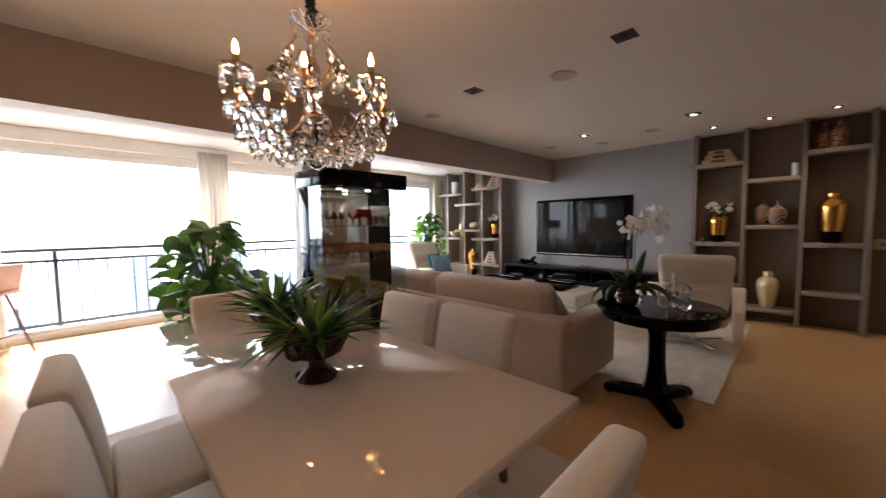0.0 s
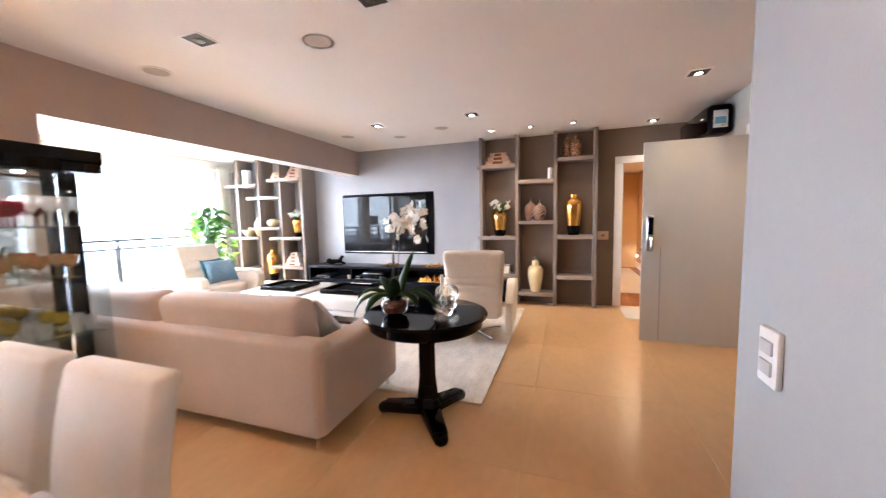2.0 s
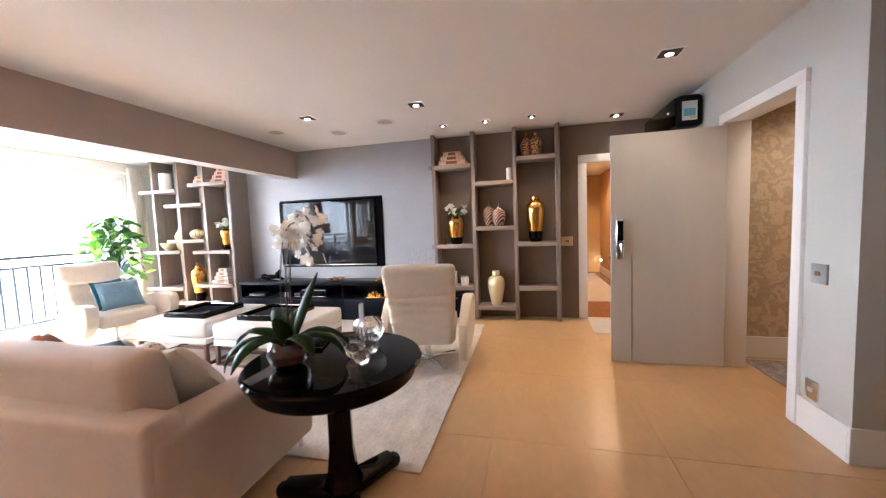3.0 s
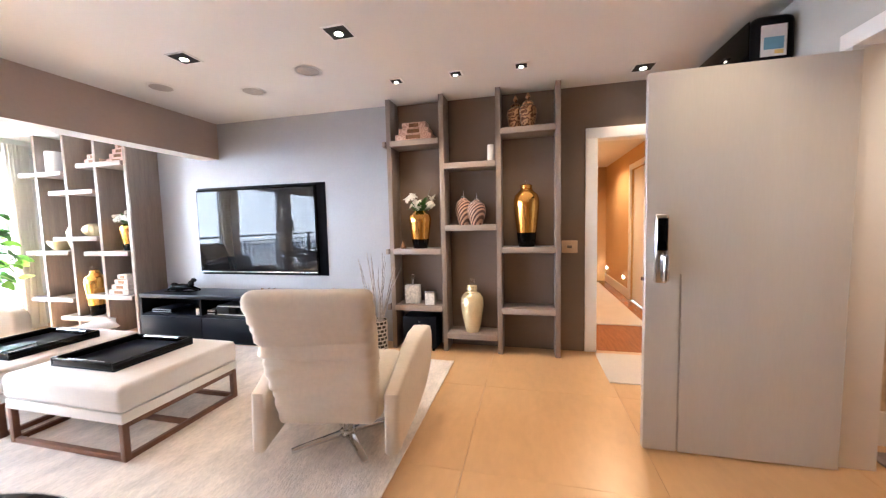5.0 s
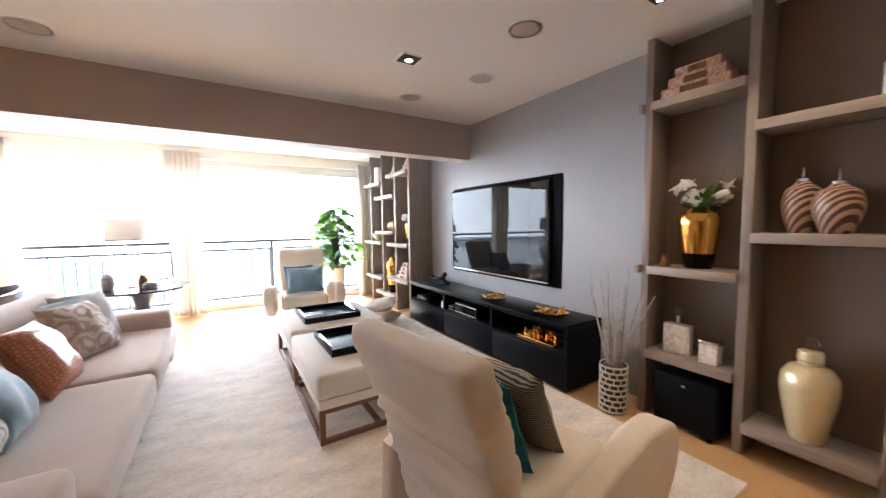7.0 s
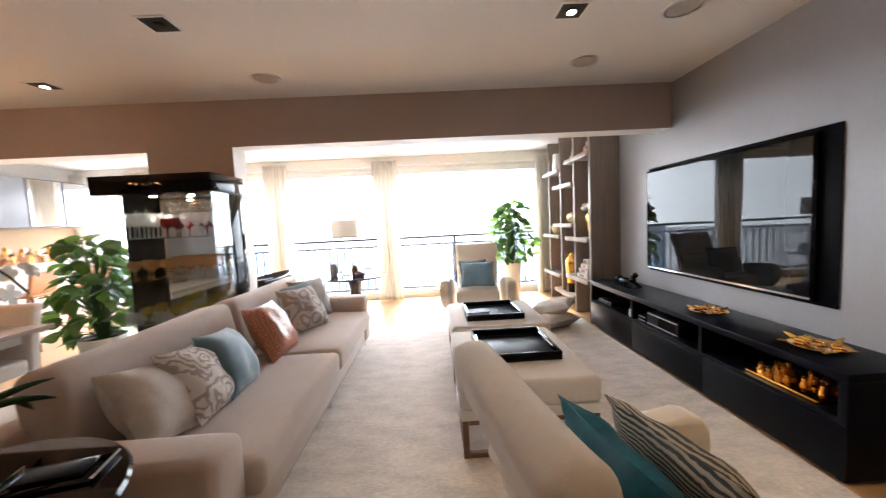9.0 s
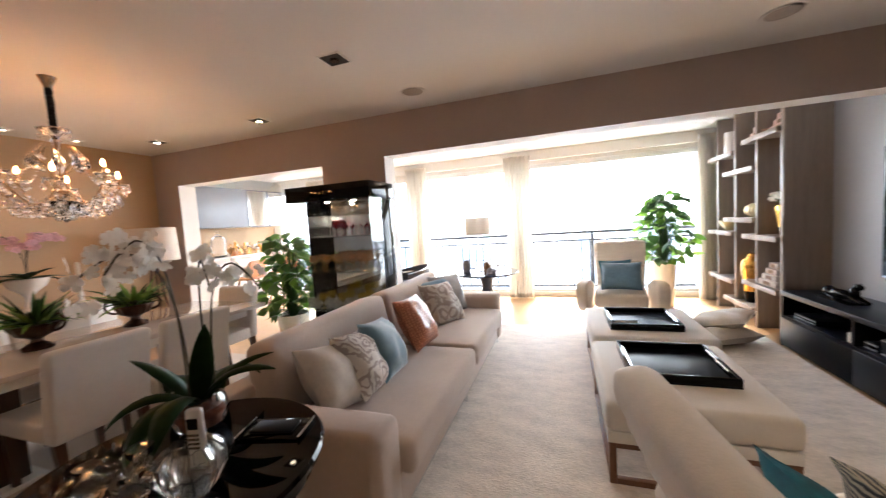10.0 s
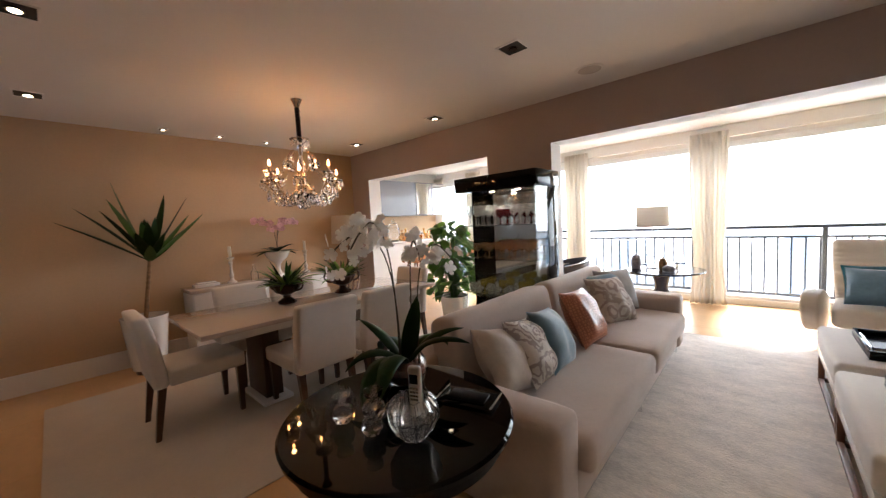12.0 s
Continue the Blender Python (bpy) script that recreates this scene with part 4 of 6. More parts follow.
armchair((4.74, 0.95, 0.012), 10, "ivory swivel armchair with creased leaning back on star base")
armchair((4.73, 5.08, 0.012), -97, "ivory swivel armchair facing the room near balcony")
M_teal = mat("teal_velvet", (0.004, 0.085, 0.115), 0.5, var=0.6, scale=9, bump=0.25, bscale=50, spec=0.2)
M_zebra = patterned("zebra_weave", "wave", (0.018, 0.017, 0.015), (0.36, 0.30, 0.21), 32.0, 0.6, distortion=1.9, sharp=0.15, bump=0.3, direction='Z')
for x, y, z, w, h, mm, rx, rz, lab in ((4.62, 0.99, 0.625, 0.46, 0.42, M_teal, 22, -80, "teal velvet cushion on the swivel armchair"),
                                      (4.79, 1.00, 0.62, 0.46, 0.42, M_zebra, 26, -78, "black and sand striped cushion on the armchair"),
                                      (4.68, 5.03, 0.65, 0.40, 0.36, M_teal, -18, 10, "teal cushion tucked behind the blue cushion"),
                                      (4.72, 4.92, 0.64, 0.46, 0.35, M_p3, -20, -6, "dusty blue cushion on the far armchair")):
    o = solid("cushion", pillow_mesh(w, h, 0.15, seed=int(x * 77 + y)), mm, lab, "cushion", group="armchair cushions")
    o.matrix_basis = pose(x, y, z, rx, 0, rz)
for x, y, z, rz, rx in ((5.56, 4.50, 0.085, 25, 82), (5.62, 4.62, 0.20, 60, 74)):
    o = solid("floor_cushion", pillow_mesh(0.56, 0.56, 0.19, seed=int(z * 900)), M_p1, "cream floor cushion stacked beside the console", "cushion", group="stacked floor cushions")
    o.matrix_basis = pose(x, y, z, rx, 0, rz)

# television and console
tv = thing("television", (6.50, 2.13, 0.755), "large flat television set in a black wall recess", "television")
part("surround", B(-0.006, 0.003, -0.01, 1.80, -0.012, 1.075, bev=0.002), M_blackmat, tv)
part("bezel", B(-0.040, -0.008, 0.095, 1.79, 0.015, 1.045, bev=0.005), M_black, tv)
M_screen = mat("dark_screen", (0.008, 0.008, 0.009), 0.02, var=0.0, spec=0.22)
part("screen", B(-0.044, -0.0405, 0.115, 1.775, 0.04, 1.025), M_screen, tv, "dark mirror-like screen")
part("trim_bar", B(-0.043, -0.041, 0.115, 1.775, 0.020, 0.034), M_chrome, tv)

con = thing("tv_console", (6.06, 1.70, 0), "long low black lacquered media console with open niches", "console")
part("top", B(0, 0.44, 0, 2.74, 0.515, 0.56, bev=0.003), M_blackmat, con)
part("side", B(0.0, 0.44, 0, 0.04, 0.02, 0.515), M_blackmat, con)
part("side", B(0.0, 0.44, 2.70, 2.74, 0.02, 0.515), M_blackmat, con)
part("niche_floor", B(0.005, 0.44, 0.04, 2.70, 0.30, 0.325), M_blackmat, con)
part("back_panel", B(0.41, 0.44, 0.04, 2.70, 0.325, 0.515), M_blackmat, con)
for y in (0.92, 1.82):
    part("divider", B(0.005, 0.41, y, y + 0.03, 0.325, 0.515), M_blackmat, con)
for y0, y1 in ((0.003, 0.908), (0.914, 1.823), (1.829, 2.737)):
    part("drawer_front", B(-0.002, 0.02, y0, y1, 0.03, 0.298, bev=0.002), M_blackmat, con)
part("plinth", B(0.04, 0.43, 0.05, 2.69, 0.0, 0.03), M_black, con)
M_steel = mat("brushed_steel", (0.55, 0.55, 0.56), 0.3, metal=1)
for y, w, h, lab in ((4.00, 0.30, 0.05, "slim silver disc player in the console niche"), (2.92, 0.42, 0.12, "silver receiver in the console niche"), (3.36, 0.12, 0.06, "small black box in the console niche")):
    d = thing("media_player", (6.10, y, 0.326), lab, "electronics")
    part("case", B(0, 0.28, 0, w, 0.006, h, bev=0.003), M_blackmat, d)
    part("front_trim", B(-0.004, -0.0005, 0.01, w - 0.01, 0.012, 0.02), M_steel, d)
    part("front_trim", B(-0.004, -0.0005, 0.01, w - 0.01, h - 0.014, h - 0.006), M_steel, d)
    part("front_window", B(-0.004, -0.0005, 0.03, w * 0.6, 0.023, h - 0.018), M_black, d)
    for fx in (0.02, 0.25):
        part("foot", B(fx, fx + 0.02, 0.02, w - 0.02, 0, 0.006), M_black, d)
solid("niche_candle", lathed([(0.03, 0), (0.03, 0.07), (0.0, 0.072)], 18), M_whitecer, "small white candle in the console niche", "candle", at=pose(6.12, 3.62, 0.326))
gs = thing("gold_chess_set", (6.09, 1.86, 0.326), "golden figures crowded on a small board in niche", "ornament")
part("board", B(0, 0.26, 0, 0.42, 0, 0.02, bev=0.003), M_gold, gs)
rg_ = random.Random(3)
for k in range(22):
    x, y, hh = rg_.uniform(0.02, 0.22), rg_.uniform(0.03, 0.39), rg_.uniform(0.035, 0.085)
    part("figure", lathed([(0.02, 0.0), (0.021, 0.008), (0.011, hh * 0.5), (0.013, hh * 0.75), (0.006, hh * 0.86), (0.009, hh * 0.95), (0.0, hh)], 10, at=(x, y, 0.02)), M_gold, gs)


def panther(at, rz):
    """A low reclining big-cat figurine: a plain smooth shape."""
    bm = bmesh.new()
    ball(bm, (0.0, 0, 0.055), 0.05, (2.6, 0.8, 0.8), 3)
    ball(bm, (-0.10, 0, 0.06), 0.05, (1.1, 0.9, 1.0), 3)
    ball(bm, (0.115, 0, 0.085), 0.042, (0.9, 0.8, 1.2), 3)
    ball(bm, (0.155, 0, 0.135), 0.027, (1.3, 0.95, 0.95), 3)
    ball(bm, (0.148, 0.016, 0.16), 0.009, sub=1)
    ball(bm, (0.148, -0.016, 0.16), 0.009, sub=1)
    for y in (0.026, -0.026):
        tube(bm, (0.11, y, 0.05), (0.21, y, 0.014), 0.018, 0.012)
        tube(bm, (-0.11, y, 0.04), (-0.02, y, 0.014), 0.02, 0.013)
    tube(bm, (-0.14, 0, 0.05), (-0.21, 0.02, 0.012), 0.011, 0.007)
    o = solid("panther_figurine", bm, M_black, "glossy black reclining panther figurine on the console", "figurine")
    o.matrix_basis = pose(*at, 0, 0, rz)


panther((6.27, 4.02, 0.56), -80)
solid("figurine_base", B(6.20, 6.34, 3.82, 4.22, 0.5605, 0.566, bev=0.002), M_black, "thin black base under the panther figurine", "base")
for y, rz in ((2.83, 80), (2.03, 95)):
    lf = thing("gold_leaf_dish", (6.28, y, 0.565), "gilded dish of leaves lying on the console", "dish", rz, group="gilded leaf dishes")
    rl = random.Random(int(y * 10))
    part("saucer", lathed([(0.0, 0.0), (0.09, 0.002), (0.13, 0.012), (0.126, 0.015), (0.0, 0.006)], 20), M_gold, lf)
    for k in range(17):
        bm = bmesh.new()
        a = 2.4 * k
        q = 0.015 + 0.0045 * k
        leaf(bm, (q * math.cos(a) * 1.6, q * math.sin(a) * 0.8, 0.030 - 0.001 * k), a + rl.uniform(-0.4, 0.4), rl.uniform(0.1, 0.7), rl.uniform(0.05, 0.08), 0.05, rl.uniform(0.3, 1.0), 6, 0.45, 0.7)
        o = part("leaf", bm, M_gold, lf)
        o.modifiers.new("thickness", 'SOLIDIFY').thickness = 0.003

bv = thing("branch_vase", (6.17, 1.375, 0), "white lattice vase of tall bare twigs beside console", "vase")
part("inner_pot", lathed([(0.0, 0.0), (0.085, 0.0), (0.085, 0.34), (0.078, 0.34), (0.078, 0.02)], 24), mat("dark_inner", (0.05, 0.04, 0.03), 0.8), bv)
rb = random.Random(8)
M_lat = mat("ivory_lattice", (0.58, 0.52, 0.44), 0.5)
for j in range(9):
    z = 0.012 + j * 0.04
    part("hoop", lathed([(0.088, z), (0.096, z), (0.096, z + 0.010), (0.088, z + 0.010), (0.088, z)], 28), M_lat, bv)
for j in range(8):
    for i in range(11):
        a = 2 * math.pi * (i + 0.5 * (j % 2) + rb.uniform(-0.1, 0.1)) / 11
        z = 0.022 + j * 0.04
        part("slat", tube(bmesh.new(), (0.092 * math.cos(a), 0.092 * math.sin(a), z), (0.092 * math.cos(a), 0.092 * math.sin(a), z + 0.03), 0.005, seg=5), M_lat, bv)
M_twig = mat("grey_twig", (0.40, 0.36, 0.33), 0.7, var=0.3, scale=20)
for k in range(22):
    a, sp, hh = rb.uniform(0, 6.28), rb.uniform(0.04, 0.27), rb.uniform(0.65, 1.05)
    bm = bmesh.new()
    p = Vector((0.02 * math.cos(a), 0.02 * math.sin(a), 0.03))
    q0 = Vector((0.05 * math.cos(a), 0.05 * math.sin(a), 0.34))
    q1 = Vector((min(0.2, sp * math.cos(a)), sp * math.sin(a), hh))
    mid = (q0 + q1) / 2 + Vector((rb.uniform(-0.02, 0.02), rb.uniform(-0.02, 0.02), 0))
    tube(bm, p, q0, 0.006, seg=6)
    tube(bm, q0, mid, 0.006, seg=6)
    tube(bm, mid, q1, 0.006, 0.0035, seg=6)
    part("twig", bm, M_twig, bv)

sub = thing("subwoofer", (6.27, 0.78, 0.0), "black cube subwoofer on small feet under shelf", "speaker")
part("cabinet", B(0, 0.24, 0, 0.36, 0.03, 0.36, bev=0.008), M_blackmat, sub)
part("badge", B(-0.003, 0, 0.17, 0.19, 0.30, 0.315), M_chrome, sub)
for y in (0.04, 0.32):
    for x in (0.03, 0.21):
        part("foot", tube(bmesh.new(), (x, y, 0), (x, y, 0.03), 0.015), M_black, sub)


# ---- shelf units ----
def shelf_unit(name, posts, x0, x1, z1, boards, label):
    s = thing(name, (0, 0, 0), label, "shelf")
    for y in posts:
        part("upright", B(x0, x1, y - 0.024, y + 0.024, 0, z1, bev=0.002), M_wood, s)
    for y0, y1, z, over in boards:
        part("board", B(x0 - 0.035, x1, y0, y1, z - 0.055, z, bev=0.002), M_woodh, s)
    return s


P1 = (1.25, 0.69, 0.13, -0.42)
boards1 = [(0.716, 1.30, z, 0) for z in (2.17, 1.065, 0.475)] + [(0.156, 0.74, z, 0) for z in (1.915, 1.30, 0.20)] + [(-0.394, 0.104, z, 0) for z in (2.21, 1.075, 0.475)]
b1 = []
for y0, y1, z, _ in boards1:
    b1.append((y0, min(y1, 1.224) if y0 > 0.7 else (min(y1, 0.664) if y0 > 0.1 else y1), z, 0))
sh1 = shelf_unit("shelf_unit", P1, 6.315, 6.55, 2.598, b1, "tall grey oak shelf unit with staggered open boards")
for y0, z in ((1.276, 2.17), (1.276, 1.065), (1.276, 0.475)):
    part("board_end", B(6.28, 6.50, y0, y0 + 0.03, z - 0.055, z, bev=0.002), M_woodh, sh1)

P2 = (4.58, 5.07, 5.59, 6.12)
b2 = [(a + 0.024, b - 0.024, z, 0) for a, b, zs in ((4.58, 5.07, (2.17, 1.07, 0.52)), (5.07, 5.59, (1.85, 1.26, 0.22)), (5.59, 6.12, (2.10, 1.08, 0.46))) for z in zs]
sh2 = shelf_unit("shelf_unit", P2, 6.13, 6.505, 2.585, b2, "tall grey oak shelf unit beside the balcony window")
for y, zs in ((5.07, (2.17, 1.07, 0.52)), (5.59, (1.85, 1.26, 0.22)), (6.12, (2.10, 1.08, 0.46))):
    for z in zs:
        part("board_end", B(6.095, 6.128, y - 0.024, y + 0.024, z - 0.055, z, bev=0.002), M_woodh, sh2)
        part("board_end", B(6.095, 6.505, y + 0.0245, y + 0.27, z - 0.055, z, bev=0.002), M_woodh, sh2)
part("side_panel", B(6.14, 6.505, 4.547, 4.555, 0, 2.585), M_wood, sh2)


def book_stack(at, n, w, d, m, label, rz=0):
    t = thing("box_stack", at, label, "boxes", rz)
    for k in range(n):
        s = 1 - 0.17 * k
        b = part("box", B(-d * s / 2, d * s / 2, -w * s / 2, w * s / 2, k * 0.062, k * 0.062 + 0.060, bev=0.004), m, t)
        part("label_plate", B(-d * s / 2 - 0.003, -d * s / 2 - 0.0005, -w * s * 0.2, w * s * 0.2, k * 0.062 + 0.012, k * 0.062 + 0.048), M_bronze, b)


M_bronze = mat("aged_bronze", (0.18, 0.09, 0.04), 0.4, metal=0.8, var=0.3, scale=20)
M_book = patterned("copper_floral", "rings", (0.56, 0.36, 0.26), (0.40, 0.22, 0.15), 14, 0.5, distortion=0.8, sharp=0.25, bump=0.1)
M_pinkbook = mat("rose_cloth", (0.52, 0.33, 0.27), 0.7, var=0.15, scale=20)
M_ivbook = mat("ivory_cloth", (0.55, 0.47, 0.42), 0.7, var=0.15, scale=20)
book_stack((6.41, 0.98, 2.17), 3, 0.38, 0.22, M_book, "three stacked copper patterned keepsake boxes on shelf")
book_stack((6.33, 4.84, 2.17), 4, 0.34, 0.22, M_pinkbook, "stack of rose coloured books on the shelf")
book_stack((6.25, 4.88, 0.52), 4, 0.34, 0.22, M_ivbook, "stack of ivory and rose books on the shelf")

tallp = [(0.066, 0.0), (0.070, 0.01), (0.076, 0.07), (0.082, 0.14), (0.094, 0.27), (0.104, 0.39), (0.106, 0.45), (0.096, 0.505), (0.062, 0.54), (0.05, 0.56)]
shortp = [(r * 1.0, z * 0.66) for r, z in tallp]
gold_lid = ([(0.05, 0.56), (0.056, 0.565), (0.056, 0.60), (0.03, 0.612), (0.0, 0.615)], M_gold, 0.635, 0.02, M_crystal)
vase("gold_vase", [(q * 1.16, z) for q, z in tallp], M_gold, "tall gold glazed jar with black foot and lid", (6.43, -0.13, 1.075), (M_black, 3), gold_lid)
gv1 = vase("gold_vase", [(r * 1.12, z * 0.70) for r, z in tallp], M_gold, "gold and black vase holding white roses on shelf", (6.43, 0.97, 1.065), (M_black, 3))


def bouquet(parent, z, seed, n=9, spread=0.13):
    r = random.Random(seed)
    lb, fb = bmesh.new(), bmesh.new()
    for k in range(24):
        leaf(lb, (0, 0, z - 0.03), r.uniform(0, 6.28), r.uniform(0.5, 1.4), r.uniform(0.14, 0.24), 0.045, 0.7, 5)
    for k in range(n):
        c = Vector((r.uniform(-spread, spread) * 0.8, r.uniform(-spread, spread), z + r.uniform(0.03, 0.15)))
        for q in range(3):
            flower(fb, c + Vector((r.uniform(-0.015, 0.015), r.uniform(-0.015, 0.015), r.uniform(0, 0.02))), 0.050 - 0.010 * q, (r.uniform(-1, 0.1), r.uniform(-0.7, 0.7), r.uniform(0, 1)), r)
    part("foliage", lb, M_leaf, parent)
    part("blossom", fb, M_petal, parent, "white blossoms")


bouquet(gv1, 0.395, 4, 11, 0.15)
fea = bmesh.new()
leaf(fea, (0, -0.04, 0.36), -1.3, 1.35, 0.34, 0.03, 0.2, 6)
part("dark_feather", fea, M_blackmat, gv1)
vase("cream_vase", [(0.068, 0), (0.075, 0.02), (0.10, 0.15), (0.118, 0.27), (0.114, 0.35), (0.085, 0.395), (0.052, 0.41), (0.05, 0.43)], M_cream, "tall cream pearl jar with crystal knob on shelf", (6.40, 0.42, 0.20),
     None, ([(0.05, 0.431), (0.055, 0.435), (0.05, 0.48), (0.0, 0.488)], M_cream, 0.518, 0.032, M_crystal))
M_chev = patterned("chevron_ceramic", "wave", (0.07, 0.028, 0.018), (0.42, 0.25, 0.17), 15, 0.35, distortion=0.0, sharp=0.06, bump=0.3, direction='DIAGONAL')
chp = [(0.045, 0), (0.052, 0.01), (0.075, 0.09), (0.082, 0.15), (0.066, 0.21), (0.03, 0.235), (0.026, 0.245)]
vase("chevron_jar", [(r * 1.05, z * 1.12) for r, z in chp], M_chev, "brown chevron ceramic jar with pointed stopper", (6.45, 0.50, 1.30), None, ([(0.026, 0.275), (0.028, 0.29), (0.006, 0.30), (0.003, 0.35), (0, 0.352)], M_chrome))
vase("chevron_jar", [(r * 1.18, z) for r, z in chp], M_chev, "squat chevron ceramic jar with pointed stopper", (6.40, 0.36, 1.30), None, ([(0.026, 0.246), (0.028, 0.26), (0.006, 0.268), (0.003, 0.32), (0, 0.322)], M_chrome))
M_carve = patterned("carved_copper_ceramic", "rings", (0.16, 0.06, 0.025), (0.52, 0.27, 0.13), 12, 0.35, distortion=1.0, sharp=0.3, bump=0.5, metal=0.5, warp=0.14)
gj = [(0.05, 0), (0.062, 0.01), (0.078, 0.07), (0.092, 0.15), (0.085, 0.195), (0.045, 0.225)]
for y, x, k in ((-0.03, 6.46, 1.0), (-0.15, 6.41, 1.02)):
    vase("ginger_jar", [(r * 0.9 * k, z * k) for r, z in gj], M_carve, "carved copper ginger jar with pierced finial on shelf", (x, y, 2.21), None, ([(0.05, 0.225), (0.055, 0.235), (0.03, 0.262), (0.006, 0.272), (0.024, 0.30), (0.004, 0.34), (0, 0.342)], M_carve))
solid("pillar_candle", lathed([(0.035, 0), (0.035, 0.165), (0.03, 0.17), (0.0, 0.168)], 20), M_whitecer, "white ceramic cylinder with small motif on shelf", "candle", at=pose(6.40, 0.21, 1.915))
solid("small_ornament", lathed([(0.03, 0), (0.036, 0.02), (0.02, 0.045), (0.014, 0.06), (0.018, 0.075), (0.0, 0.09)], 16), M_bronze, "small copper ornament beside the gold vase", "ornament", at=pose(6.36, 1.14, 1.065))
sb = thing("perfume_bottle", (6.40, 1.06, 0.475), "square mother-of-pearl bottle with crystal stopper on shelf", "bottle")
part("body", B(-0.035, 0.035, -0.08, 0.08, 0, 0.20, bev=0.006), mat("pearl_inlay", (0.62, 0.56, 0.48), 0.3, var=0.25, scale=40), sb)
part("neck", tube(bmesh.new(), (0, 0, 0.2), (0, 0, 0.26), 0.016), M_chrome, sb)
part("stopper", ball(bmesh.new(), (0, 0, 0.285), 0.024, (1, 1, 1.3)), M_crystal, sb)
cb = thing("pearl_box", (6.38, 0.86, 0.475), "small square mother-of-pearl box on the shelf", "box")
part("body", B(-0.045, 0.045, -0.05, 0.05, 0, 0.12, bev=0.004), mat("pearl_inlay_pale", (0.68, 0.63, 0.56), 0.3, var=0.25, scale=40), cb)
part("lid", B(-0.047, 0.047, -0.052, 0.052, 0.1205, 0.145, bev=0.004), M_chrome, cb)

# far shelf contents
solid("white_canister", lathed([(0.085, 0), (0.09, 0.01), (0.09, 0.27), (0.085, 0.285), (0.0, 0.29)], 26), M_whitecer, "tall white ceramic canister on the shelf", "canister", at=pose(6.25, 5.97, 2.10))
gv2 = vase("gold_vase", [(r * 1.02, z * 0.62) for r, z in tallp], M_gold, "gold and black vase with white orchids on shelf", (6.30, 4.83, 1.07), (M_black, 3))
bouquet(gv2, 0.35, 9, 8, 0.12)
vase("gold_vase", [(r * 1.1, z) for r, z in tallp], M_gold, "gold jar with black foot and crystal knob on low shelf", (6.24, 5.42, 0.22), (M_black, 3), ([(0.05, 0.56), (0.056, 0.565), (0.05, 0.595), (0.0, 0.605)], M_gold, 0.63, 0.026, M_crystal))
solid("shell_ornament", lathe(bmesh.new(), [(0.05, 0), (0.10, 0.04), (0.115, 0.08), (0.10, 0.13), (0.05, 0.165), (0.0, 0.17)], 40, flute=14, depth=0.06), M_cream, "ribbed pearl shell ornament on the shelf", "ornament", at=pose(6.27, 5.40, 1.26))
book_stack((6.27, 5.17, 2.17), 2, 0.26, 0.20, M_book, "two stacked copper patterned boxes on far shelf")
vase("cream_vase", [(0.06, 0), (0.07, 0.01), (0.098, 0.14), (0.10, 0.25), (0.06, 0.33), (0.045, 0.35)], M_cream, "cream pearl jar with crystal stopper on shelf", (6.30, 5.78, 1.08), None, ([(0.046, 0.35), (0.05, 0.36), (0.03, 0.40), (0.0, 0.402)], M_cream, 0.435, 0.028, M_crystal))
solid("gold_bowl", lathed([(0.06, 0.0), (0.07, 0.008), (0.12, 0.07), (0.145, 0.135), (0.138, 0.135), (0.11, 0.07), (0.0, 0.02)], 30), M_cream, "shallow cream gold bowl on the shelf", "bowl", at=pose(6.24, 5.98, 1.08))

# ---- dining area ----
solid("dining_rug", B(-0.58, 1.88, -0.10, 3.30, 0.0, 0.010, bev=0.004), M_rug2, "plain sand coloured rug under the dining table", "rug")

dt = thing("dining_table", (0.21, 0.665, 0), "glossy white glass-topped rectangular dining table", "table")
part("tabletop", B(0, 0.98, 0, 2.24, 0.715, 0.75, bev=0.004), M_lacq, dt)
part("apron", B(0.10, 0.88, 0.14, 2.10, 0.64, 0.715), M_trim, dt)
for y in (0.55, 1.69):
    part("leg_panel", B(0.30, 0.68, y - 0.07, y + 0.07, 0.04, 0.64, bev=0.004), M_legwood, dt)
    part("foot_plate", B(0.22, 0.76, y - 0.12, y + 0.12, 0.010, 0.04, bev=0.004), M_trim, dt)


